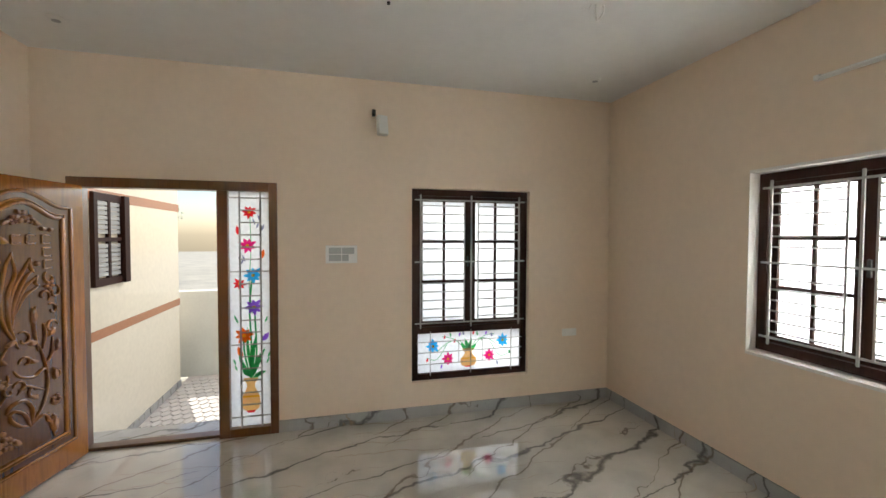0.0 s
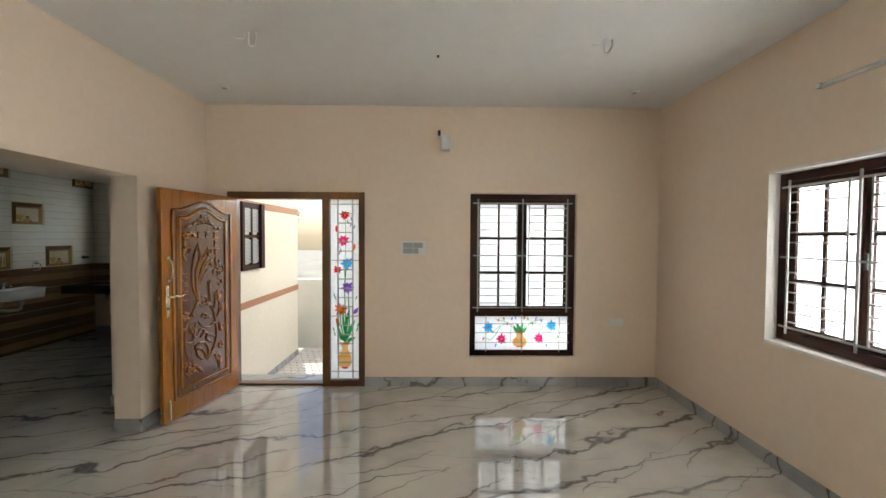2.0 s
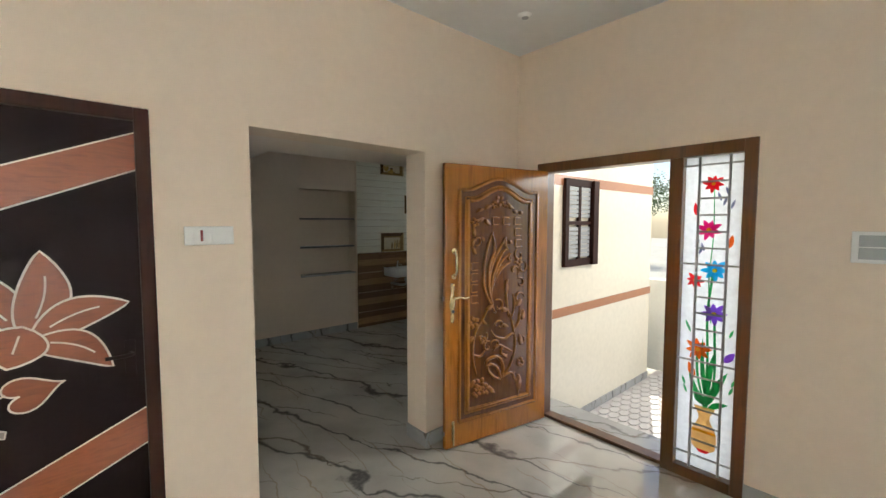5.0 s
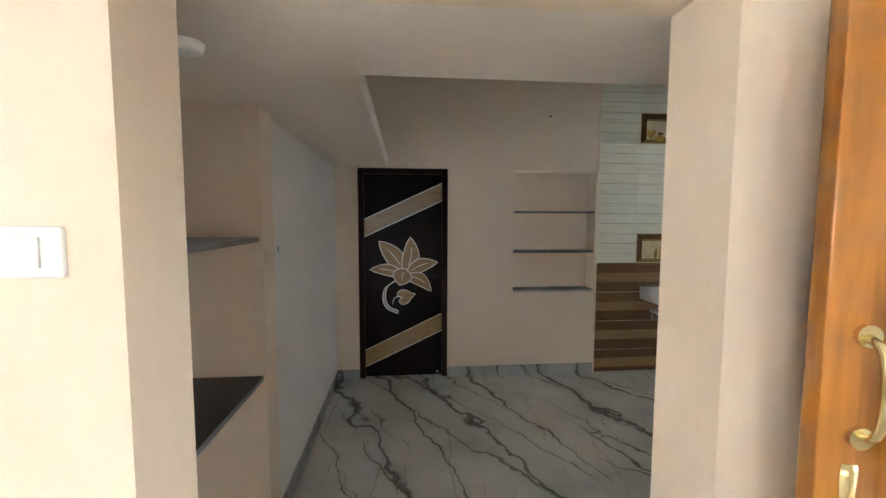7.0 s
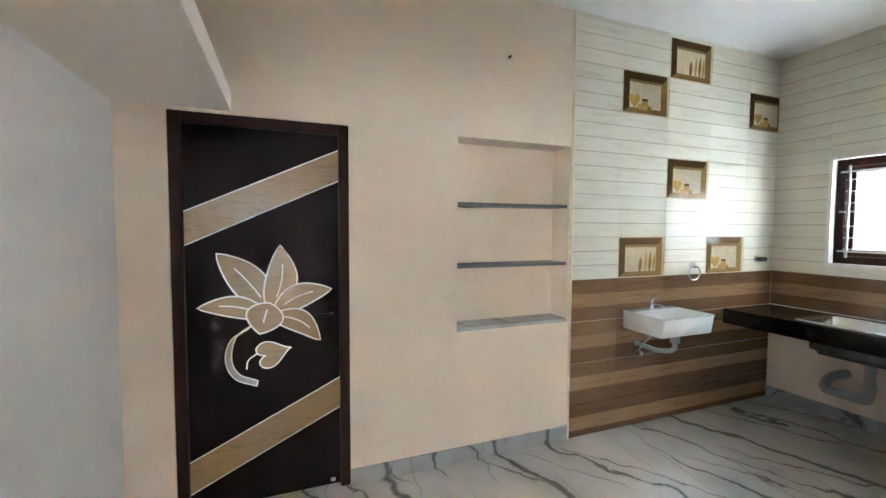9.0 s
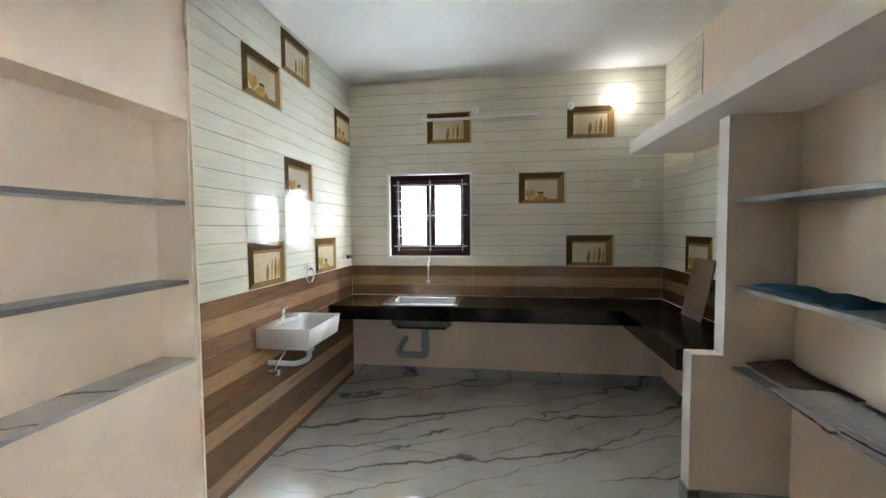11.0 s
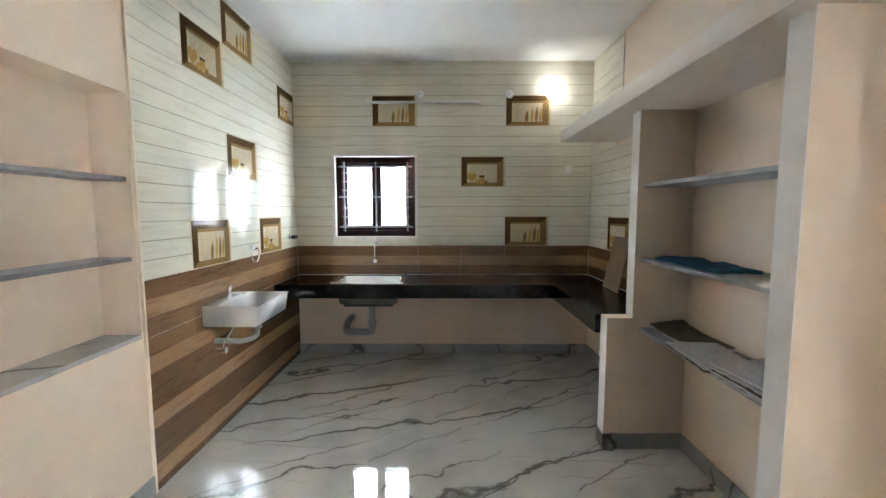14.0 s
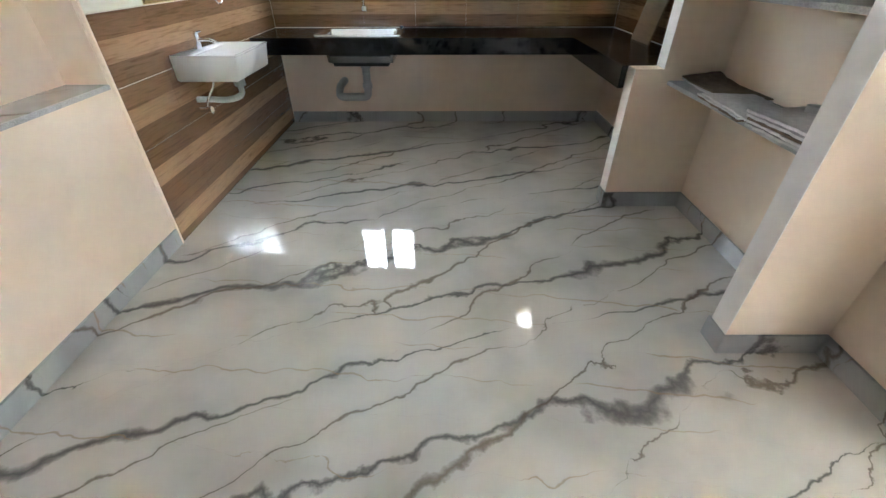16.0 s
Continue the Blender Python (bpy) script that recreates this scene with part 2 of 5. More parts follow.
STALK = mat("pale_grey_inlay", (0.34, 0.30, 0.26), 0.35)
STEEL = mat("brushed_steel", (0.62, 0.62, 0.61), 0.22, 1.0, scale=20)
CHROME = mat("chrome", (0.8, 0.8, 0.82), 0.06, 1.0, vary=0.02)
BRASS = mat("polished_brass", (0.70, 0.57, 0.30), 0.2, 1.0)
GRILLE = mat("grey_white_grille_paint", (0.42, 0.42, 0.41), 0.4)
BLACKSTONE = mat("black_granite", (0.012, 0.012, 0.014), 0.16, vary=0.5, scale=60)
GREYSTONE = mat("grey_granite_slab", (0.17, 0.165, 0.16), 0.35, vary=0.35, scale=25)
EDGESTONE = mat("rough_cut_granite_edge", (0.40, 0.385, 0.37), 0.7, vary=0.4, scale=30, bump=0.5, bump_scale=120)
CERAMIC = mat("white_ceramic", (0.86, 0.86, 0.85), 0.05, vary=0.01, coat=0.3)
PLASTIC = mat("white_plastic", (0.80, 0.79, 0.75), 0.3, vary=0.02)
GREYPLASTIC = mat("grey_plastic", (0.36, 0.37, 0.37), 0.35, vary=0.04)
PVC = mat("grey_pvc", (0.33, 0.33, 0.31), 0.4, vary=0.06)
BLACKPLASTIC = mat("black_plastic", (0.02, 0.02, 0.02), 0.4)
REDPLASTIC = mat("red_plastic", (0.25, 0.02, 0.015), 0.3)
PALEGREY = mat("pale_grey_plastic", (0.40, 0.41, 0.39), 0.35, vary=0.04)
LEANWOOD = wood("plain_brown_tile", (0.19, 0.115, 0.06), (0.14, 0.083, 0.043), 0.3, (1, 1, 9), 0.0)
CREAM = cream_tile()
PLANK = plank_tile()
GROUT = mat("tile_bed_grout", (0.34, 0.28, 0.19), 0.8)
NICHE_BG = mat("printed_cream", (0.55, 0.46, 0.31), 0.07, vary=0.2, scale=10, spec=0.045)
NICHE_DARK = mat("printed_dark_brown", (0.095, 0.055, 0.022), 0.07, vary=0.3, scale=12, spec=0.045)
NICHE_MID = mat("printed_tan", (0.26, 0.165, 0.065), 0.07, vary=0.25, scale=12, spec=0.045)
NICHE_LIGHT = mat("printed_light_sand", (0.62, 0.51, 0.31), 0.07, vary=0.2, scale=12, spec=0.045)
JAR = mat("printed_ochre", (0.46, 0.29, 0.085), 0.07, vary=0.4, scale=30, spec=0.045)
CLOTH = mat("teal_cloth", (0.012, 0.085, 0.15), 0.85, vary=0.2, scale=30, bump=0.4)
PAPER = mat("old_paper", (0.56, 0.54, 0.51), 0.8, vary=0.15, scale=5)
PALEPAPER = mat("pale_card", (0.60, 0.57, 0.54), 0.75, vary=0.2, scale=7)
BOARD = mat("brown_card", (0.14, 0.09, 0.055), 0.7, vary=0.5, scale=5)
PORCHWALL = mat("glazed_porch_wall_tile", (0.78, 0.72, 0.58), 0.1, vary=0.06, scale=3)
PORCHWHITE = mat("porch_parapet_paint", (0.70, 0.74, 0.70), 0.6, vary=0.05)
TERRA = mat("terracotta_border", (0.42, 0.19, 0.10), 0.25)
PAVER = mat("pale_paver", (0.58, 0.56, 0.54), 0.6, vary=0.12, scale=14)
PAVERGREY = mat("grey_brown_paver", (0.50, 0.46, 0.45), 0.6, vary=0.12, scale=14)
EARTH = mat("dry_ground", (0.58, 0.54, 0.44), 0.95, vary=0.25, scale=4)
LEAF = mat("leaf_green", (0.10, 0.15, 0.04), 0.6, vary=0.3, scale=9)
BARK = mat("bark", (0.12, 0.09, 0.06), 0.9, vary=0.3, scale=20)
MILK = frosted("milky_glass", (0.90, 0.93, 0.95))
G_RED, G_PINK = frosted("red_glass", (0.90, 0.06, 0.08)), frosted("pink_glass", (0.92, 0.08, 0.42))
G_BLUE, G_PURPLE = frosted("blue_glass", (0.10, 0.66, 0.95)), frosted("purple_glass", (0.42, 0.20, 0.78))
G_ORANGE, G_GREEN = frosted("orange_glass", (0.92, 0.30, 0.05)), frosted("green_glass", (0.09, 0.54, 0.22))
G_TAN, G_YELLOW = frosted("tan_glass", (0.90, 0.66, 0.36)), frosted("yellow_glass", (0.90, 0.62, 0.05))
G_GREY = frosted("grey_line_glass", (0.30, 0.33, 0.50))
GLOW = bpy.data.materials.new("lit_globe")
GLOW.use_nodes = True
GLOW.node_tree.nodes["Principled BSDF"].inputs["Emission Color"].default_value = (1, 0.96, 0.88, 1)
GLOW.node_tree.nodes["Principled BSDF"].inputs["Emission Strength"].default_value = 1.0

# ---- building helpers ----


def link(name, me, parent=None, label=""):
    ob = new(name, me)
    if parent:
        ob.parent = parent
        if parent.parent is None:
            ob.matrix_parent_inverse = parent.matrix_basis.inverted()
    if label:
        ob["label"] = label
    return ob


def part(name, bm, material, parent=None, label="", smooth=False, move=None):
    if move is not None:
        bm.transform(move)
    bmesh.ops.recalc_face_normals(bm, faces=bm.faces)
    me = bpy.data.meshes.new(name)
    bm.to_mesh(me)
    bm.free()
    me.materials.append(material)
    if smooth:
        me.polygons.foreach_set("use_smooth", [True] * len(me.polygons))
    return link(name, me, parent, label)


def thing(name, base, label, category, group=""):
    e = new(name)
    e.empty_display_size = 0.1
    e.matrix_basis = Matrix.Translation(base)
    return tagged(e, label, category, group)


def boxes(*specs, bevel=0.0):
    """A bmesh of boxes (x0, x1, y0, y1, z0, z1), their edges rounded by bevel."""
    bm = bmesh.new()
    for x0, x1, y0, y1, z0, z1 in specs:
        v = [bm.verts.new((x, y, z)) for z in (z0, z1) for y in (y0, y1) for x in (x0, x1)]
        for f in ((0, 1, 3, 2), (4, 6, 7, 5), (0, 4, 5, 1), (2, 3, 7, 6), (0, 2, 6, 4), (1, 5, 7, 3)):
            bm.faces.new([v[i] for i in f])
    if bevel:
        bmesh.ops.bevel(bm, geom=bm.edges[:], offset=bevel, segments=2, affect="EDGES", profile=0.6)
    return bm


def smooth_line(pts, n=6):
    """Catmull-Rom line through the points."""
    p = [Vector(q) for q in pts]
    p = [2 * p[0] - p[1]] + p + [2 * p[-1] - p[-2]]
    out = []
    for i in range(1, len(p) - 2):
        for k in range(n):
            t = k / n
            a, b, c, d = p[i - 1], p[i], p[i + 1], p[i + 2]
            out.append(0.5 * ((2 * b) + (c - a) * t + (2 * a - 5 * b + 4 * c - d) * t * t + (3 * b - a - 3 * c + d) * t ** 3))
    return out + [p[-2]]


def tube(bm, pts, r, sides=8, taper=None):
    """A round bar along the points, added to bm; taper(t) scales its radius."""
    pts = [Vector(q) for q in pts]
    rings = []
    for i, p in enumerate(pts):
        d = (pts[min(i + 1, len(pts) - 1)] - pts[max(i - 1, 0)]).normalized()
        u = d.orthogonal().normalized() if i == 0 else (u - d * u.dot(d)).normalized()
        w = d.cross(u)
        rr = r * (taper(i / (len(pts) - 1)) if taper else 1)
        rings.append([bm.verts.new(p + rr * (math.cos(a) * u + math.sin(a) * w)) for a in (2 * math.pi * k / sides for k in range(sides))])
    for a, b in zip(rings, rings[1:]):
        for k in range(sides):
            bm.faces.new((a[k], a[(k + 1) % sides], b[(k + 1) % sides], b[k]))
    bm.faces.new(rings[0][::-1])
    bm.faces.new(rings[-1])
    return bm


def plate(outline, depth, bm=None, at=0.0):
    """A flat piece: the outline in x, z, standing from y = at out to y = at - depth."""
    bm = bm or bmesh.new()
    a = [bm.verts.new((x, at, z)) for x, z in outline]
    b = [bm.verts.new((x, at - depth, z)) for x, z in outline]
    n = len(a)
    for i in range(n):
        bm.faces.new((a[i], a[(i + 1) % n], b[(i + 1) % n], b[i]))
    bm.faces.new(a)
    bm.faces.new(b[::-1])
    return bm


def lathe(profile, sides=24):
    bm = bmesh.new()
    rings = [[bm.verts.new((r * math.cos(2 * math.pi * k / sides), r * math.sin(2 * math.pi * k / sides), z)) for k in range(sides)] for r, z in profile]
    for a, b in zip(rings, rings[1:]):
        for k in range(sides):
            bm.faces.new((a[k], a[(k + 1) % sides], b[(k + 1) % sides], b[k]))
    bm.faces.new(rings[0])
    bm.faces.new(rings[-1])
    return bm


def petal(base, tip, width, bend=0.0, n=12):
    """The outline of a leaf or petal from base to tip."""
    b, t = Vector(base), Vector(tip)
    d = t - b
    s = Vector((-d.y, d.x)).normalized()
    left, right = [], []
    for i in range(n + 1):
        u = i / n
        mid = b + d * u + s * bend * math.sin(math.pi * u)
        w = width * math.sin(math.pi * u ** 0.85) ** 0.8 * 0.5 if 0 < u < 1 else 0
        left.append(mid + s * w)
        right.append(mid - s * w)
    return [tuple(p) for p in left + right[-2:0:-1]]


def wall_with_holes(axis, f0, f1, a0, a1, z0, z1, holes):
    """Boxes of a wall between f0 and f1, along a0 to a1, with openings (a0, a1, z0, z1)."""
    specs, cuts = [], sorted({a0, a1, *(h[0] for h in holes), *(h[1] for h in holes)})
    for s, e in zip(cuts, cuts[1:]):
        inside = sorted((h for h in holes if h[0] <= s and e <= h[1]), key=lambda h: h[2])
        lo = z0
        for h in inside:
            if h[2] > lo:
                specs.append((s, e, lo, h[2]))
            lo = h[3]
        if lo < z1:
            specs.append((s, e, lo, z1))
    return boxes(*[(f0, f1, s, e, p, q) if axis == "x" else (s, e, f0, f1, p, q) for s, e, p, q in specs])


def structure(name, bm, material, label="", category="wall"):
    return tagged(part(name, bm, material), label, category, kind="structure")


# ---- the large structure ----
H = 3.06
structure("floor", boxes((-5.2, 1.62, -4.14, 1.22, -0.565, 0), (-2.4, 4.15, 1.22, 4.65, -0.565, 0)), FLOOR, "polished pale marble floor with grey veins", "floor")
structure("ceiling", boxes((-5.2, 1.62, -4.14, 1.11, H, H + 0.15)), CEIL, "plain white painted ceiling of the hall", "ceiling")
structure("ceiling_kitchen", boxes((-1.6, 4.15, 1.11, 4.65, H, H + 0.15)), CEIL, "plain white painted ceiling of the kitchen", "ceiling")
wall_east = structure("wall_entrance", wall_with_holes("x", 1.395, 1.62, -4.14, 1.0, 0, H, [(-0.70, 0.78, 0, 2.125), (-3.02, -1.85, 0.32, 2.125)]), PEACH, "peach painted entrance wall of the hall")
structure("wall_south", wall_with_holes("y", -4.14, -3.92, -5.2, 1.395, 0, H, [(-1.30, -0.105, 0.885, 2.14), (-4.4, -2.6, 0.80, 2.2)]), PEACH, "peach painted side wall with a window")
structure("wall_west", wall_with_holes("x", -5.2, -5.0, -3.92, 1.0, 0, H, [(-2.5, -0.5, 0.8, 2.2)]), PEACH, "plain peach wall closing the hall, with a window")
wall_mid = structure("wall_middle", wall_with_holes("y", 1.0, 1.22, -5.2, 1.7, 0, H, [(-2.13, -1.23, 0, 2.15), (-0.81, 0.355, 0, 2.14)]), PEACH, "peach wall between hall and kitchen with an opening")
wall_ks = structure("wall_kitchen_south", boxes((1.7, 4.15, 1.0, 1.22, 0, H)), PEACH, "kitchen wall beside the porch, peach below the counter")
wall_kn = structure("wall_kitchen_north", wall_with_holes("y", 4.333, 4.53, -1.6, 4.15, 0, H, [(-0.76, 0.13, 0, 2.125), (0.81, 1.675, 0.87, 2.12)]), PEACH, "peach kitchen wall with a recessed shelf niche")
structure("wall_niche_back", boxes((-1.6, 4.15, 4.53, 4.65, 0, H)), PEACH, "back of the wall niche")
wall_ke = structure("wall_kitchen_east", wall_with_holes("x", 3.943, 4.15, 1.22, 4.333, 0, H, [(3.04, 3.93, 1.245, 2.125)]), PEACH, "kitchen window wall, peach below the counter")
structure("wall_kitchen_west", boxes((-1.25, -0.98, 2.32, 4.333, 0, H), (-1.25, -0.98, 1.22, 2.32, 2.24, H)), WHITE_WALL, "off-white kitchen side wall")
structure("wall_alcove_back", boxes((-1.5, -1.30, 1.22, 2.32, 0, H)), WHITE_WALL, "off-white back of the shelf alcove")
structure("wall_alcove_pier", boxes((-1.30, -0.95, 2.16, 2.32, 0, 2.14)), PEACH, "peach pier beside the shelf alcove")
structure("wall_pier", boxes((0.87, 0.97, 1.22, 1.64, 0, 2.14)), PEACH, "peach pier of the shelf alcove")
structure("wall_partition", boxes((2.14, 2.24, 1.22, 1.56, 0.86, 2.14), (2.14, 2.24, 1.22, 1.72, 0, 0.86)), PEACH, "thin peach partition at the end of the counter")
structure("loft", boxes((-1.30, 3.31, 1.22, 1.72, 2.14, 2.24), (-1.30, -0.47, 1.72, 2.32, 2.14, 2.24), (-0.98, -0.47, 2.32, 4.333, 2.14, 2.24)), LOFTPAINT, "cream painted concrete loft slab along the walls", "loft")

for spec in ((0.87, 0.97, 1.64, 1.643, 0.1, 2.138), (2.14, 2.24, 1.56, 1.563, 0.862, 2.138), (2.14, 2.24, 1.72, 1.723, 0.1, 0.858)):
    structure("pier_edge", boxes(spec), WHITE_WALL, "thin white plate on the front edge of the pier", "trim")

# baseboards
bs = 0.012
for name, spec in (
    ("baseboard", [(1.395 - bs, 1.395, -3.92, -0.70, 0, 0.1), (-5, 1.383, -3.92, -3.92 + bs, 0, 0.1), (-5, -2.13, 1.0 - bs, 1.0, 0, 0.1), (-1.23, -0.81, 1.0 - bs, 1.0, 0, 0.1), (0.355, 1.395, 1.0 - bs, 1.0, 0, 0.1), (1.395 - bs, 1.395, 0.78, 0.988, 0, 0.1), (0.355 - bs, 0.355, 0.988, 1.22, 0, 0.1), (-0.81, -0.81 + bs, 0.988, 1.22, 0, 0.1)]),
    ("baseboard_kitchen", [(-0.98, -0.76, 4.333 - bs, 4.333, 0, 0.1), (0.13, 1.69, 4.333 - bs, 4.333, 0, 0.1), (-0.98, -0.98 + bs, 2.32, 4.321, 0, 0.1), (3.943 - bs, 3.943, 1.22, 4.32, 0, 0.1), (2.24, 3.93, 1.22, 1.22 + bs, 0, 0.1), (0.97, 2.14, 1.22, 1.22 + bs, 0, 0.1), (0.355, 0.87, 1.22, 1.22 + bs, 0, 0.1), (0.87 - bs, 0.87, 1.22, 1.64, 0, 0.1), (0.87 - bs, 0.97 + bs, 1.64, 1.64 + bs, 0, 0.1), (0.97, 0.97 + bs, 1.22, 1.64, 0, 0.1), (2.14 - bs, 2.14, 1.22, 1.72, 0, 0.1), (2.14 - bs, 2.24, 1.72, 1.72 + bs, 0, 0.1)]),
):
    structure(name, boxes(*spec), SKIRT, "grey veined marble skirting", "baseboard")

# ---- tiles ----


def wall_tiles(name, parent, material, axis, face, cols, rows, skip=(), gap=0.0007, lines=0):
    """Glazed tiles 8 mm thick, each an object; axis x: the wall's face at x = face looking to -x, y: to -y, Y: to +y."""
    shapes = {}
    for c0, c1 in zip(cols, cols[1:]):
        for z0, z1 in zip(rows, rows[1:]):
            if any(s[0] - 0.02 < (c0 + c1) / 2 < s[1] + 0.02 and s[2] < (z0 + z1) / 2 < s[3] for s in skip):
                continue
            w, h = round(c1 - c0 - 2 * gap, 4), round(z1 - z0 - 2 * gap, 4)
            if (w, h) not in shapes:
                n = lines if h > 0.25 else 1
                n = max(n, 1)
                specs = []
                for k in range(n):
                    a, b = h * k / n + (0.0022 if k else 0.0015), h * (k + 1) / n - (0.0022 if k < n - 1 else 0.0015)
                    specs.append((0, w, 0, 0.008, a, b) if axis in "yY" else (0, 0.008, 0, w, a, b))
                if n > 1:
                    specs.append((0, w, 0.002, 0.0075, 0, h) if axis == "y" else (0, w, 0.0005, 0.006, 0, h) if axis == "Y" else (0.002, 0.0075, 0, w, 0, h))
                bm = boxes(*specs)
                me = bpy.data.meshes.new(name)
                bmesh.ops.recalc_face_normals(bm, faces=bm.faces)
                bm.to_mesh(me)
                bm.free()
                me.materials.append(material)
                me.materials.append(GROUT)
                if n > 1:
                    for f_ in list(me.polygons)[-6:]:
                        f_.material_index = 1
                shapes[w, h] = me
            ob = link(name, shapes[w, h], parent)
            ob.location = (c0 + gap, face, z0 + gap) if axis in "yY" else (face, c0 + gap, z0 + gap)


ROWS = [1.17 + 0.31 * k for k in range(7)] + [3.058]
NC = [1.70, 2.13, 2.60, 3.07, 3.54, 3.934]
EC = [1.229, 1.66, 2.12, 2.585, 3.04, 3.51, 3.93, 4.324]
NICHES_N = [(2.60, 5, 1), (2.13, 4, 0), (3.54, 4, 0), (2.60, 2, 0), (2.13, 0, 1), (3.07, 0, 0)]
NICHES_E = [(3.04, 4, 1), (1.66, 4, 1), (2.12, 2, 0), (1.66, 0, 1)]
NICHES_S = [(2.98, 0, 0)]
SC = [2.245, 2.52, 2.98, 3.44, 3.934]


def niche_picture(kind):
    """A tile printed with a view of a niche: dark reveals, pale back, jars or slim vases. Built in x, z from 0."""
    w, h = 0.463, 0.307
    bm = boxes((0, w, -0.008, 0, 0, h))
    t = thing("niche_tile", (0, 0, 0), "glazed tile printed with a brown niche and " + ("slim vases" if kind else "two jars"), "wall tile", "printed niche tiles")
    part("tile_plate", bm, NICHE_LIGHT, t)
    e = 0.0006
    o, l, r_, lo, hi = 0.004, 0.062, 0.40, 0.042, h - 0.058
    quads = [([(o, h - o), (l, hi), (l, lo), (o, o)], NICHE_DARK, "printed_reveal"), ([(o, h - o), (0.44, h - o), (r_, hi), (l, hi)], NICHE_DARK, "printed_reveal"),
             ([(0.44, h - o), (0.44, o), (r_, lo), (r_, hi)], NICHE_MID, "printed_reveal"), ([(o, o), (l, lo), (r_, lo), (0.44, o)], NICHE_MID, "printed_sill"), ([(l, lo), (r_, lo), (r_, hi), (l, hi)], NICHE_BG, "printed_back")]
    for q, mm, nm in quads:
        part(nm, plate(q, e, at=-0.008), mm, t)
    for x0_, x1_ in ((l, l + 0.03), (r_ - 0.025, r_)):
        part("printed_shade", plate([(x0_, lo), (x1_, lo), (x1_, hi), (x0_, hi)], e, at=-0.0083), NICHE_LIGHT if x0_ == l else NICHE_MID, t)
    part("printed_shade", plate([(l, hi - 0.02), (r_, hi - 0.02), (r_, hi), (l, hi)], e, at=-0.0084), NICHE_MID, t)
    if kind:
        for x, hh, ww in ((0.21, 0.12, 0.035), (0.265, 0.155, 0.028), (0.31, 0.165, 0.03), (0.35, 0.15, 0.028)):
            part("printed_vase", plate(petal((x, 0.035), (x + 0.012, 0.035 + hh), ww), 0.0006, at=-0.0086), JAR if ww < 0.03 else NICHE_MID, t)
    else:
        heart = [(0.11 + 0.0042 * 16 * math.sin(a) ** 3 * 0.8, 0.098 + 0.0036 * (13 * math.cos(a) - 5 * math.cos(2 * a) - 2 * math.cos(3 * a) - math.cos(4 * a))) for a in (2 * math.pi * k / 28 for k in range(28))]
        part("printed_dish", plate(heart, 0.0006, at=-0.0086), JAR, t)
        for x, r in ((0.215, 0.036), (0.165, 0.022), (0.262, 0.018)):
            ring = [(x + r * math.cos(2 * math.pi * k / 20), 0.028 + r + r * 1.05 * math.sin(2 * math.pi * k / 20)) for k in range(20)]
            part("printed_jar", plate(ring, 0.0006, at=-0.0086), JAR if r > 0.02 else NICHE_MID, t)
        part("printed_jar", plate([(0.19, 0.095), (0.24, 0.095), (0.247, 0.115), (0.183, 0.115)], 0.0006, at=-0.0086), NICHE_DARK, t)
    return t


NICHE = [niche_picture(0), niche_picture(1)]
placed = [False, False]


def place_niche(kind, m):
    if placed[kind]:
        copy_thing(NICHE[kind], m)
    else:
        NICHE[kind].matrix_basis = m
        for o in NICHE[kind].children:
            o.matrix_parent_inverse = Matrix()
        placed[kind] = True


for x, row, kind in NICHES_N:
    place_niche(kind, pose(x + 0.002, 4.333, ROWS[row] + 0.0015))
for y, row, kind in NICHES_E:
    place_niche(kind, pose(3.943, y + 0.462, ROWS[row] + 0.0015, 0, 0, -90))
for x, row, kind in NICHES_S:
    place_niche(kind, pose(x + 0.462, 1.2202, ROWS[row] + 0.0015, 0, 0, 180))


def niche_skip(niches):
    return [(c, c + 0.46, ROWS[r], ROWS[r + 1]) for c, r, _ in niches]


# ---- doors and windows ----


def grille(parent, m, w, h, cols, rows, inner=()):
    """Square-bar window grille in x, z from 0."""
    for x in cols:
        part("grille_bar", boxes((x - 0.007, x + 0.007, -0.006, 0.004, -0.02, h + 0.02)), GRILLE, parent, move=m.copy())
    for z in rows:
        part("grille_bar", boxes((-0.02, w + 0.02, -0.010, -0.006, z - 0.007, z + 0.007)), GRILLE, parent, move=m.copy())
    for x0, x1, z in inner:
        part("grille_bar", boxes((x0, x1, -0.004, 0.002, z - 0.0055, z + 0.0055)), GRILLE, parent, move=m.copy())


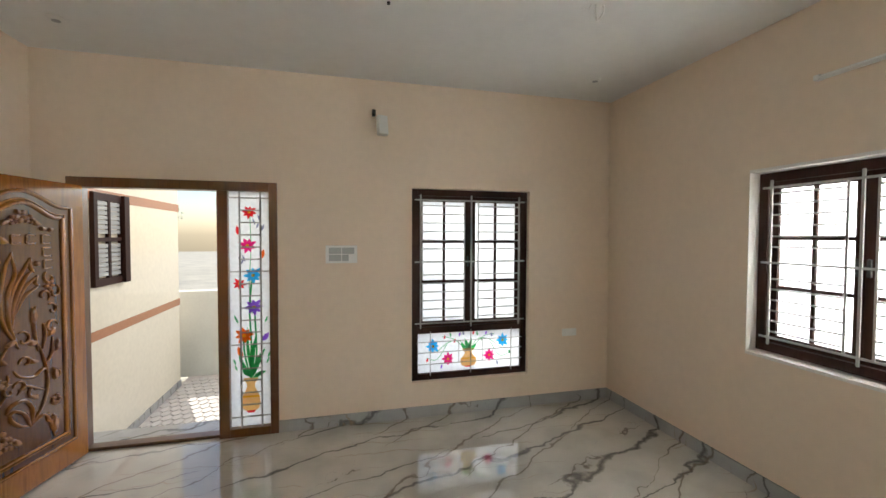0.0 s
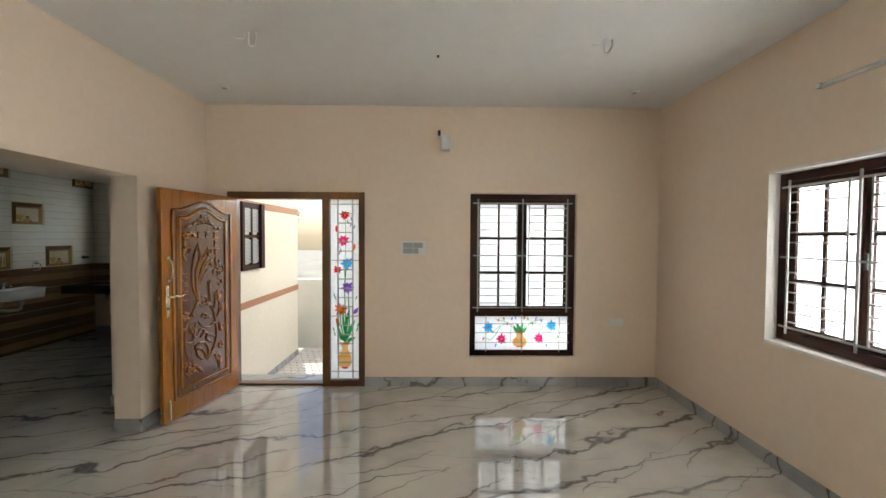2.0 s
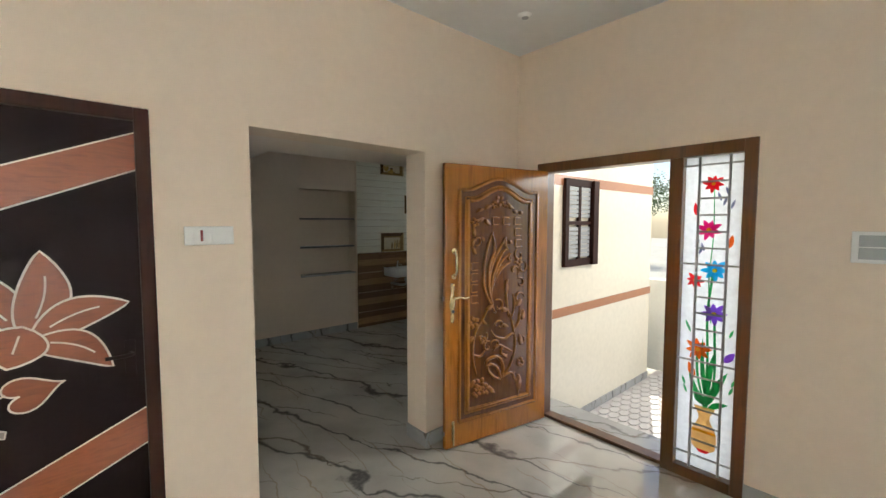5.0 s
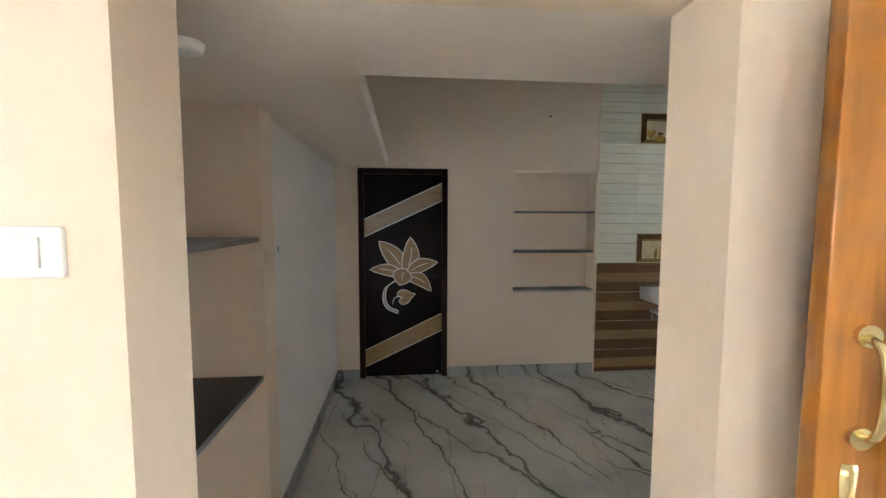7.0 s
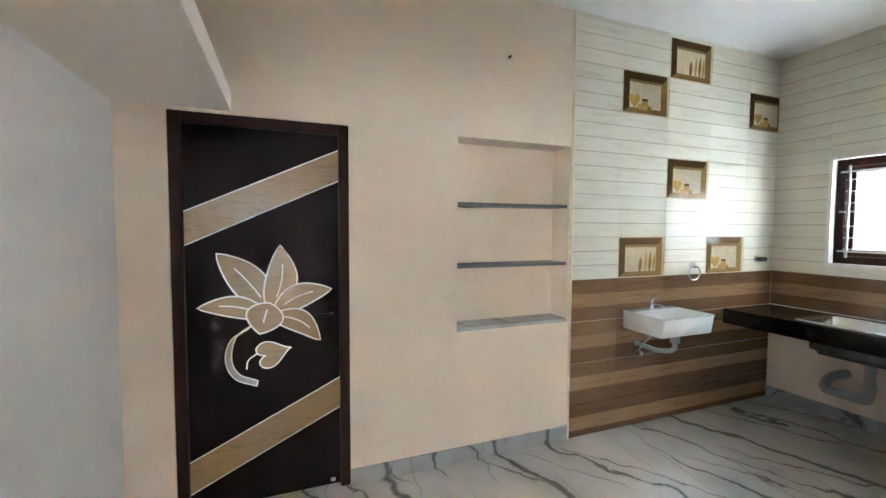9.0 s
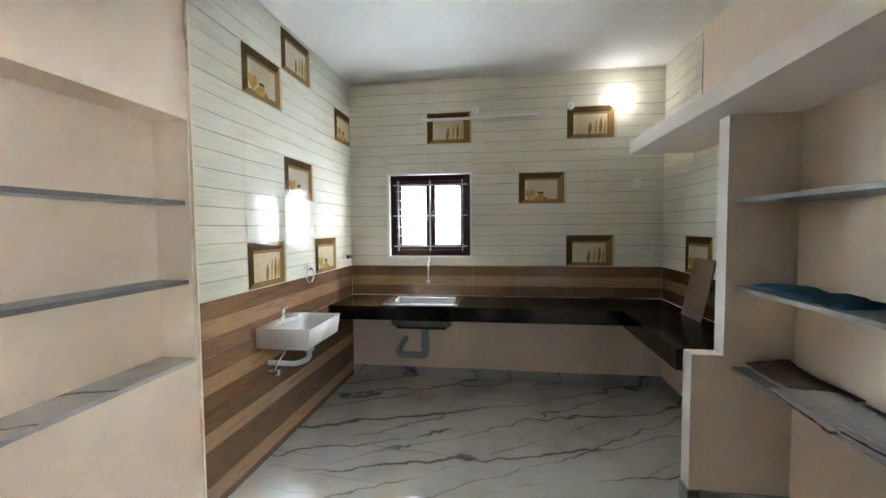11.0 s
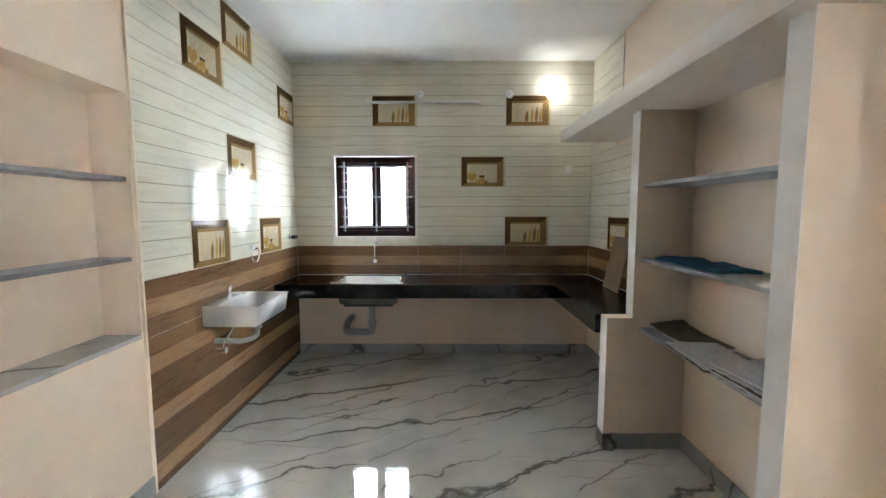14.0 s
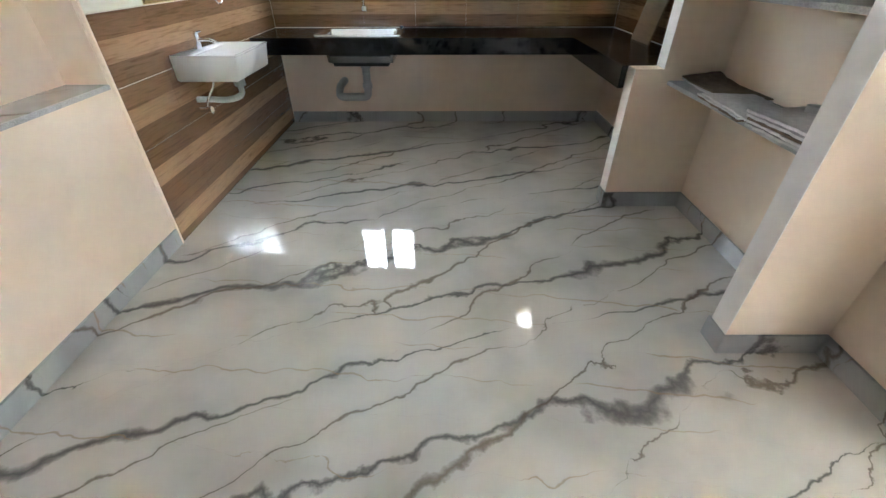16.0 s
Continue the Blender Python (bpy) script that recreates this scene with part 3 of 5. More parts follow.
def casement(name, label, w, h, m, lower=0.0, split=True):
    """Dark timber window, x from 0 to w, z from 0 to h, facing -y, with two shutters of six panes and a steel grille."""
    win = tagged(new(name), label, "window", kind="structure")
    f = 0.06
    base = lower
    part("window_frame", boxes((0, f, 0, 0.09, 0, h), (w - f, w, 0, 0.09, 0, h), (f, w - f, 0.001, 0.09, h - f, h), (f, w - f, 0.001, 0.09, 0, f), *([(f, w - f, 0.001, 0.09, lower, lower + f)] if lower else []), bevel=0.004), DARKWOOD, win, move=m.copy())
    z0, z1 = base + f, h - f
    half = (w - 2 * f) / 2
    for k in range(2):
        x0 = f + k * half
        s = 0.05
        sh = part("shutter", boxes((x0, x0 + s, 0.03, 0.07, z0, z1), (x0 + half - s, x0 + half, 0.03, 0.07, z0, z1), (x0 + s, x0 + half - s, 0.031, 0.07, z1 - s, z1), (x0 + s, x0 + half - s, 0.031, 0.07, z0, z0 + s), bevel=0.003), DARKWOOD, win, move=m.copy())
        if split:
            a, b, c, d = x0 + s, x0 + half - s, z0 + s, z1 - s
            part("glazing_bar", boxes(((a + b) / 2 - 0.011, (a + b) / 2 + 0.011, 0.035, 0.062, c, d), *[(a, b, 0.036, 0.063, c + (d - c) * q / 3 - 0.011, c + (d - c) * q / 3 + 0.011) for q in (1, 2)]), DARKWOOD, sh, move=m.copy())
        part("pane", boxes((x0 + s - 0.004, x0 + half - s + 0.004, 0.05, 0.054, z0 + s - 0.004, z1 - s + 0.004)), MILK, sh, "milky glass pane", move=m.copy())
        part("handle", boxes((x0 + (half - 0.035 if k == 0 else 0.015), x0 + (half - 0.015 if k == 0 else 0.035), 0.012, 0.03, (z0 + z1) / 2 - 0.05, (z0 + z1) / 2 + 0.05), bevel=0.004), BLACKPLASTIC, sh, move=m.copy())
    gx, gz, gw, gh = f - 0.01, z0 + 0.01, w - 2 * f + 0.02, z1 - z0 - 0.02
    mm = m @ Matrix.Translation((gx, -0.002, gz))
    step = gh / 15
    inner = []
    for k in range(2):
        a, b = (0.035, gw / 2 - 0.07) if k == 0 else (gw / 2 + 0.07, gw - 0.035)
        inner += [(a, b, step * j) for j in range(1, 15) if j not in (7, 8)] if split else [(a - 0.02, b + 0.02, step * j) for j in range(1, 15, 2) if j != 7]
    grille(win, mm, gw, gh, (0.035, gw / 2, gw - 0.035), (0.03, gh / 2, gh - 0.03), inner)
    if split:
        for x in (gw / 2 - 0.07, gw / 2 + 0.07):
            part("grille_bar", boxes((x - 0.006, x + 0.006, -0.005, 0.003, 0.03, gh - 0.03)), GRILLE, win, move=mm.copy())
    return win


def bloom(parent, m, x, z, r, glass, n=8, spin=0.0):
    """A painted glass flower: petals round a yellow eye."""
    bm = bmesh.new()
    for k in range(n):
        a = 2 * math.pi * k / n + spin
        rr = r * (0.92 + 0.3 * ((k * 7) % 5) / 5)
        plate(petal((x + 0.1 * r * math.cos(a), z + 0.1 * r * math.sin(a)), (x + rr * math.cos(a), z + rr * math.sin(a)), r * 0.44, n=8), 0.001, bm, at=-0.002 - 0.0002 * k)
    part("painted_flower", bm, glass, parent, move=m.copy())
    part("flower_eye", plate([(x + 0.2 * r * math.cos(2 * math.pi * k / 10), z + 0.2 * r * math.sin(2 * math.pi * k / 10)) for k in range(10)], 0.001, at=-0.006), G_YELLOW, parent, move=m.copy())


def sprig(parent, m, pts, w, glass, name="painted_stem"):
    bm = bmesh.new()
    line = smooth_line([(x, 0, z) for x, z in pts], 5)
    for a, b in zip(line, line[1:]):
        d = (b - a).normalized()
        s = Vector((-d.z, 0, d.x)) * w / 2
        plate([(p.x, p.z) for p in (a + s, b + s, b - s, a - s)], 0.0008, bm, at=-0.0016)
    part(name, bm, glass, parent, move=m.copy())


def leaf(parent, m, base, tip, w, glass, bend=0.0):
    part("painted_leaf", plate(petal(base, tip, w, bend, 8), 0.0008, at=-0.0026), glass, parent, move=m.copy())


def vase(parent, m, x, z, s, slim=1.0):
    prof = [(0.30, 0), (0.42, 0.06), (0.48, 0.25), (0.46, 0.42), (0.30, 0.60), (0.20, 0.72), (0.22, 0.82), (0.36, 0.95), (0.38, 1.0)]
    part("painted_vase", plate([(x + a * s * slim, z + b * s) for a, b in prof] + [(x - a * s * slim, z + b * s) for a, b in prof[::-1]], 0.001, at=-0.004), G_TAN, parent, "tan painted vase", move=m.copy())
    part("vase_band", plate([(x - 0.42 * s * slim, z + 0.46 * s), (x + 0.42 * s * slim, z + 0.46 * s), (x + 0.45 * s * slim, z + 0.40 * s), (x - 0.45 * s * slim, z + 0.40 * s)], 0.001, at=-0.0052), G_YELLOW, parent, move=m.copy())
    part("vase_foot", plate([(x - 0.26 * s * slim, z), (x + 0.26 * s * slim, z), (x + 0.14 * s * slim, z - 0.07 * s), (x - 0.14 * s * slim, z - 0.07 * s)], 0.001, at=-0.004), G_RED, parent, move=m.copy())


# hall window beside the entrance: x runs to -y as seen from inside
MW1 = pose(1.44, -1.855, 0.325, 0, 0, -90)
win1 = casement("window_1", "dark timber window with white grille and painted glass below", 1.16, 1.795, MW1, lower=0.44)
mg = MW1 @ Matrix.Translation((0.05, 0.03, 0.05))
part("painted_pane", boxes((0, 1.06, 0, 0.004, 0, 0.40)), MILK, win1, "white glass painted with flowers", move=mg.copy())
for x, z, r, g in ((0.16, 0.26, 0.065, G_BLUE), (0.31, 0.13, 0.06, G_PINK), (0.73, 0.14, 0.06, G_PINK), (0.87, 0.28, 0.065, G_BLUE)):
    bloom(win1, mg, x, z, r, g)
vase(win1, mg, 0.515, 0.05, 0.17)
for tip, bend in (((0.44, 0.28), 0.01), ((0.48, 0.32), 0), ((0.55, 0.32), 0), ((0.6, 0.27), -0.01)):
    leaf(win1, mg, (0.515, 0.2), tip, 0.035, G_GREEN, bend)
for pts in ([(0.5, 0.22), (0.42, 0.30), (0.30, 0.28), (0.2, 0.2)], [(0.53, 0.22), (0.62, 0.31), (0.74, 0.29), (0.86, 0.2)], [(0.45, 0.25), (0.36, 0.32), (0.25, 0.35)], [(0.58, 0.25), (0.67, 0.33), (0.78, 0.35)], [(0.3, 0.27), (0.2, 0.13), (0.1, 0.15)], [(0.74, 0.27), (0.84, 0.13), (0.95, 0.15)]):
    sprig(win1, mg, pts, 0.006, G_GREEN)
for i, (x, z) in enumerate([(0.27, 0.34), (0.34, 0.36), (0.42, 0.36), (0.47, 0.37), (0.56, 0.37), (0.61, 0.36), (0.69, 0.36), (0.76, 0.34), (0.1, 0.13), (0.95, 0.16), (0.24, 0.06), (0.82, 0.06), (0.37, 0.3), (0.66, 0.3)]):
    leaf(win1, mg, (x, z - 0.02), (x + 0.012 * (-1) ** i, z + 0.022), 0.018, (G_RED, G_GREEN, G_PURPLE, G_GREY)[i % 4])
for x in (0.13, 0.53, 0.95):
    part("grille_bar", boxes((x - 0.004, x + 0.004, -0.034, -0.026, -0.01, 0.41)), GRILLE, win1, move=mg.copy())
for x in (0.41, 0.65):
    part("grille_bar", boxes((x - 0.003, x + 0.003, -0.032, -0.026, 0.1, 0.31)), GRILLE, win1, move=mg.copy())
for z in (0.1, 0.21, 0.31):
    part("grille_bar", boxes((0.0, 1.06, -0.038, -0.034, z - 0.004, z + 0.004)), GRILLE, win1, move=mg.copy())

MW2 = pose(-0.11, -4.0, 0.915, 0, 0, 180)
casement("window_2", "dark timber window with open inner grille of white bars", 1.16, 1.20, MW2)
structure("window_surround", boxes((-0.109, -0.105, -4.14, -3.916, 0.885, 2.14), (-1.30, -0.109, -4.14, -3.916, 0.885, 0.905), (-1.30, -0.109, -4.14, -3.918, 2.12, 2.14)), WHITE_WALL, "white painted window reveal", "trim")
MW3 = pose(3.985, 3.905, 1.27, 0, 0, -90)
casement("window_3", "dark framed kitchen window with bright glass and grille", 0.84, 0.835, MW3, split=False)
structure("window_trim", boxes((3.925, 4.0, 3.905, 3.93, 1.245, 2.125), (3.925, 4.0, 3.04, 3.065, 1.245, 2.125), (3.925, 4.0, 3.065, 3.905, 1.245, 1.27), (3.925, 4.0, 3.065, 3.905, 2.105, 2.125)), WHITE_WALL, "cream reveal of the kitchen window", "trim")

# added, unseen window: it only lets the lamp outside light the hall
casement("unseen_window_6", "dark timber window added unseen in the side wall behind the walk", 1.8, 1.4, pose(-2.6, -3.97, 0.8, 0, 0, 180))
casement("window_5", "dark timber window behind the walk", 2.0, 1.4, pose(-5.06, -2.5, 0.8, 0, 0, 90))

# entrance door frame with side light
fr = tagged(new("door_1"), "brown polished timber door frame with a painted glass side light", "door frame", kind="structure")
FX0, FX1 = 1.375, 1.50
part("door_frame", boxes((FX0, FX1, 0.70, 0.78, 0, 2.125), (FX0, FX1, -0.70, -0.635, 0, 2.125), (FX0, FX1, -0.32, -0.24, 0, 2.05), (FX0, FX1, -0.635, 0.70, 2.05, 2.125), (FX0 + 0.03, FX1, -0.24, 0.70, 0, 0.025), (FX0, FX1, -0.635, -0.32, 0, 0.07), bevel=0.004), FRAMEWOOD, fr)
MS = pose(1.43, -0.32, 0.07, 0, 0, -90)
part("painted_pane", boxes((0, 0.315, 0, 0.004, 0, 1.98)), MILK, fr, "white glass painted with a tall vase of flowers", move=MS.copy())
vase(fr, MS, 0.155, 0.13, 0.28, 0.54)
for pts in ([(0.15, 0.4), (0.16, 0.7), (0.15, 1.0), (0.17, 1.25)], [(0.16, 0.4), (0.2, 0.6), (0.19, 0.95)], [(0.15, 0.42), (0.11, 0.6), (0.1, 0.75)], [(0.17, 0.95), (0.15, 1.2), (0.165, 1.5), (0.16, 1.8)]):
    sprig(fr, MS, pts, 0.014 if pts[-1][1] < 1.3 else 0.006, G_GREEN)
for base, tip, w in (((0.15, 0.42), (0.06, 0.62), 0.045), ((0.17, 0.42), (0.27, 0.66), 0.06), ((0.16, 0.42), (0.2, 0.78), 0.05), ((0.17, 0.4), (0.28, 0.46), 0.05), ((0.15, 0.42), (0.09, 0.5), 0.04), ((0.16, 0.45), (0.13, 0.85), 0.035)):
    leaf(fr, MS, base, tip, w * 0.72, G_GREEN, 0.01)
for x, z, r, g in ((0.155, 1.81, 0.055, G_RED), (0.14, 1.53, 0.065, G_PINK), (0.18, 1.28, 0.07, G_BLUE), (0.075, 1.21, 0.05, G_RED), (0.185, 1.01, 0.07, G_PURPLE), (0.105, 0.77, 0.07, G_ORANGE)):
    bloom(fr, MS, x, z, r, g, 8, x * 9)
for i, (x, z) in enumerate([(0.21, 1.70), (0.24, 1.76), (0.25, 1.68), (0.2, 1.73), (0.09, 1.40), (0.12, 1.42), (0.07, 1.44), (0.05, 0.92), (0.27, 0.9), (0.04, 0.55), (0.28, 0.55), (0.05, 0.5), (0.29, 0.6), (0.06, 0.9)]):
    leaf(fr, MS, (x, z - 0.025), (x + 0.02 * (-1) ** i, z + 0.03), 0.015, G_GREY if i < 7 else G_GREEN)
leaf(fr, MS, (0.25, 0.72), (0.30, 0.79), 0.04, G_PURPLE)
leaf(fr, MS, (0.09, 0.58), (0.055, 0.68), 0.04, G_ORANGE)
leaf(fr, MS, (0.25, 1.42), (0.265, 1.50), 0.03, G_ORANGE)
leaf(fr, MS, (0.065, 1.62), (0.06, 1.70), 0.025, G_RED)
for x in (0.085, 0.245):
    part("grille_bar", boxes((x - 0.007, x + 0.007, -0.03, -0.02, 0, 1.98)), GRILLE, fr, move=MS.copy())
for k in range(19):
    z = 0.09 + 0.102 * k
    long = k in (0, 6, 12, 18)
    part("grille_bar", boxes((0.0 if long else 0.085, 0.315 if long else 0.245, -0.034, -0.03, z - 0.006, z + 0.006)), GRILLE, fr, move=MS.copy())


def carved_door(m):
    """Teak leaf: x from the hinge (0) to the lock side, z up, carved face towards -y."""
    d = thing("entrance_door", m.translation, "open golden teak door carved with flowers and scrolls", "door")
    w, h, t = 0.965, 2.04, 0.04
    P = lambda n, bm, material, label="", smooth=False: part(n, bm, material, d, label, smooth, m.copy())
    P("leaf", boxes((0, w, 0, t, 0, h), bevel=0.004), TEAK)

    def arch(e):
        """The panel's outline, e inside its outer edge: level shoulders and a bowed top."""
        x0, x1, z0, zs = 0.12 + e, 0.85 - e, 0.18 + e, 1.86 - e
        top = [(x1 - (x1 - x0) * k / 24, zs + 0.09 * (0.5 - 0.5 * math.cos(2 * math.pi * min(max((k / 24 - 0.1) / 0.8, 0), 1))) ** 0.8) for k in range(25)]
        return [(x0, z0), (x1, z0)] + top

    def ridge(e, r, name):
        pts = arch(e)
        bm = bmesh.new()
        tube(bm, [(x, -0.003, z) for x, z in pts + pts[:2]], r, 8)
        P(name, bm, TEAK, "", True)

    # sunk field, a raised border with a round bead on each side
    # the field's colour carries painted shade, so the carving stands out
    panel = P("panel", plate(arch(0.0), 0.003), TEAKSHADE, "polished carved panel, its ground darkened with painted shade")
    ridge(0.0, 0.014, "moulding")
    ridge(0.072, 0.017, "moulding")
    ridge(0.050, 0.007, "moulding")
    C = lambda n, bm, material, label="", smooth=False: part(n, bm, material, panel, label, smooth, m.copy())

    def rel(n, pts, r, taper=None):
        bm = tube(bmesh.new(), smooth_line([(x, 0, z) for x, z in pts], 6), r, 8, taper)
        for v in bm.verts:
            v.co.y = v.co.y * 1.15 - 0.006
        C(n, bm, RELIEF, "", True)

    slim = lambda u: 0.35 + 0.65 * math.sin(math.pi * min(1, u * 0.9 + 0.08))
    # the spray of long leaves, each a loop of two ridges
    for pts in ([(0.53, 0.95), (0.63, 1.14), (0.635, 1.32), (0.60, 1.47), (0.56, 1.56)], [(0.54, 0.97), (0.59, 1.13), (0.59, 1.30), (0.54, 1.43), (0.565, 1.55)], [(0.57, 1.03), (0.59, 1.20), (0.55, 1.35), (0.48, 1.45), (0.44, 1.52)], [(0.57, 1.06), (0.565, 1.20), (0.52, 1.32), (0.46, 1.41), (0.42, 1.43)], [(0.57, 1.10), (0.55, 1.21), (0.49, 1.32), (0.39, 1.40)], [(0.56, 1.15), (0.49, 1.27), (0.38, 1.33)], [(0.44, 1.52), (0.44, 1.46), (0.41, 1.42)], [(0.39, 1.40), (0.41, 1.36), (0.38, 1.33)]):
        rel("carved_leaf", pts, 0.0135, slim)
    # stems
    for pts in ([(0.47, 0.42), (0.37, 0.54), (0.335, 0.69), (0.37, 0.87), (0.42, 0.99)], [(0.70, 0.50), (0.735, 0.64), (0.72, 0.81), (0.65, 0.91), (0.595, 0.99)], [(0.33, 0.71), (0.36, 0.77), (0.44, 0.74), (0.53, 0.77), (0.57, 0.82)], [(0.40, 0.90), (0.42, 1.02), (0.425, 1.10), (0.41, 1.20)], [(0.37, 0.90), (0.345, 1.00), (0.36, 1.08)], [(0.35, 0.80), (0.30, 0.86), (0.29, 0.97)], [(0.45, 0.44), (0.37, 0.46), (0.32, 0.38), (0.29, 0.27)], [(0.35, 0.62), (0.42, 0.66), (0.50, 0.70), (0.55, 0.66)], [(0.73, 0.66), (0.67, 0.64), (0.62, 0.68)]):
        rel("carved_stem", pts, 0.0115, slim)
    # the big folded leaf and its curls
    for pts in ([(0.46, 0.43), (0.45, 0.53), (0.51, 0.61), (0.60, 0.60), (0.62, 0.56)], [(0.47, 0.43), (0.50, 0.51), (0.56, 0.56), (0.61, 0.55)], [(0.48, 0.43), (0.54, 0.46), (0.59, 0.51), (0.60, 0.56)]):
        rel("carved_leaf", pts, 0.015, slim)

    def scroll(x, z, r, a0, turn):
        rel("carved_scroll", [(x + r * (1 - k / 12) * math.cos(a0 + turn * k * 0.55), z + r * (1 - k / 12) * math.sin(a0 + turn * k * 0.55)) for k in range(11)], 0.0105, slim)

    for q in ((0.65, 0.78, 0.05, 2.5, 1), (0.60, 0.70, 0.045, 2.0, -1), (0.53, 0.70, 0.05, 0.3, 1), (0.44, 0.65, 0.05, 4, 1), (0.30, 1.38, 0.05, 1, -1), (0.27, 1.28, 0.05, 2, 1), (0.35, 1.26, 0.05, 4, -1), (0.29, 1.16, 0.045, 1, 1), (0.30, 1.04, 0.055, 3, -1), (0.50, 1.00, 0.055, 1, 1), (0.70, 1.50, 0.04, 5, -1), (0.49, 0.85, 0.045, 0, 1), (0.27, 0.70, 0.035, 2, 1), (0.27, 0.52, 0.04, 1, -1), (0.31, 0.42, 0.045, 1, -1)):
        scroll(*q)

    def raised(base, tip, w_, bend=0.0):
        """A domed leaf with a hollow along its middle."""
        bm = bmesh.new()
        out = petal(base, tip, w_, bend, 8)
        cx, cz = sum(p[0] for p in out) / len(out), sum(p[1] for p in out) / len(out)
        a = [bm.verts.new((x, -0.002, z)) for x, z in out]
        b = [bm.verts.new((cx + (x - cx) * 0.72, -0.022, cz + (z - cz) * 0.72)) for x, z in out]
        c = bm.verts.new((cx, -0.013, cz))
        for k in range(len(a)):
            q = (k + 1) % len(a)
            bm.faces.new((a[k], a[q], b[q], b[k]))
            bm.faces.new((b[k], b[q], c))
        C("carved_leaf", bm, RELIEF, "", True)

    def blossom(x, z, r, n=5):
        for k in range(n):
            a = 2 * math.pi * k / n + x * 7
            raised((x + 0.2 * r * math.cos(a), z + 0.2 * r * math.sin(a)), (x + r * math.cos(a), z + r * math.sin(a)), r * 0.6)

    for x, z, r in ((0.50, 1.79, 0.05), (0.55, 1.76, 0.035), (0.44, 1.77, 0.035), (0.73, 0.90, 0.055), (0.67, 0.43, 0.055), (0.70, 0.37, 0.045), (0.62, 0.38, 0.05), (0.31, 1.33, 0.04), (0.72, 1.63, 0.04), (0.28, 0.53, 0.04), (0.64, 0.75, 0.035)):
        blossom(x, z, r)
    # garland, vine at the lock side, loose leaves
    for b, t_, w_ in (((0.57, 1.76), (0.64, 1.72), 0.03), ((0.64, 1.73), (0.71, 1.70), 0.03), ((0.42, 1.77), (0.36, 1.73), 0.03), ((0.37, 1.72), (0.32, 1.71), 0.032), ((0.31, 1.71), (0.27, 1.71), 0.03), ((0.64, 1.66), (0.58, 1.61), 0.035), ((0.70, 1.64), (0.64, 1.67), 0.03), ((0.73, 1.60), (0.72, 1.52), 0.032), ((0.72, 1.52), (0.75, 1.45), 0.032), ((0.74, 1.46), (0.71, 1.39), 0.028), ((0.48, 0.98), (0.40, 0.96), 0.045), ((0.43, 1.08), (0.43, 1.20), 0.03), ((0.34, 0.98), (0.27, 1.04), 0.05), ((0.27, 0.86), (0.25, 0.95), 0.035), ((0.28, 0.66), (0.29, 0.76), 0.04), ((0.59, 0.40), (0.53, 0.33), 0.04), ((0.71, 0.47), (0.76, 0.41), 0.03), ((0.29, 0.44), (0.29, 0.29), 0.06), ((0.62, 0.98), (0.55, 1.02), 0.035), ((0.66, 0.92), (0.61, 0.87), 0.03), ((0.73, 0.80), (0.77, 0.75), 0.03), ((0.47, 0.86), (0.40, 0.83), 0.035), ((0.41, 0.58), (0.48, 0.63), 0.03), ((0.66, 1.53), (0.64, 1.49), 0.03), ((0.40, 1.50), (0.38, 1.46), 0.035)):
        raised(b, t_, w_, 0.006)
    # small square hooks below the garland and beside the spray
    for x, z in ((0.53, 1.64), (0.43, 1.64), (0.32, 1.64), (0.315, 1.555), (0.31, 1.47), (0.72, 1.31), (0.72, 1.23), (0.72, 1.15), (0.72, 1.07)):
        rel("carved_hook", [(x - 0.028, z + 0.026), (x + 0.028, z + 0.027), (x + 0.03, z), (x + 0.028, z - 0.027), (x - 0.028, z - 0.026)], 0.006)
    # ironmongery
    bm = tube(bmesh.new(), [(0.908, 0, 0.92 + 0.28 * k / 12) for k in range(13)], 0.026, 10, lambda u: (0.55 + 0.45 * abs(math.cos(math.pi * u * 2))) * (0.6 + 0.4 * math.sin(math.pi * u)))
    for v in bm.verts:
        v.co.y *= 0.4
    plate_ = P("lock_plate", bm, BRASS, "shaped brass lock plate", True)
    bm = tube(bmesh.new(), smooth_line([(0.908, -0.005, 1.10), (0.908, -0.045, 1.10), (0.87, -0.05, 1.105), (0.835, -0.05, 1.095), (0.80, -0.05, 1.10)], 5), 0.008, 8)
    part("lever_handle", bm, BRASS, plate_, "", True, m.copy())
    part("keyhole", tube(bmesh.new(), [(0.908, -0.008, 1.0), (0.908, -0.016, 1.0)], 0.011, 12), BLACKPLASTIC, plate_, move=m.copy())
    pull = P("pull_handle", tube(bmesh.new(), smooth_line([(0.90, 0, 1.25), (0.90, -0.035, 1.27), (0.90, -0.045, 1.34), (0.90, -0.035, 1.41), (0.90, 0, 1.43)], 5), 0.008, 8), BRASS, "", True)
    for z in (1.25, 1.43):
        part("rose", tube(bmesh.new(), [(0.90, 0, z), (0.90, -0.01, z)], 0.02, 12), BRASS, pull, move=m.copy())
    bolt = P("tower_bolt", boxes((0.892, 0.915, -0.006, 0, 0.05, 0.20), bevel=0.002), BRASS, "brass bolt")
    part("bolt_rod", tube(bmesh.new(), [(0.903, -0.012, 0.02), (0.903, -0.012, 0.17)], 0.006, 8), BRASS, bolt, move=m.copy())
    P("latch", boxes((w, w + 0.02, 0.012, 0.028, 1.08, 1.11), bevel=0.002), STEEL)
    P("latch", boxes((w, w + 0.015, 0.01, 0.03, 0.10, 0.13), bevel=0.002), STEEL)
    return d


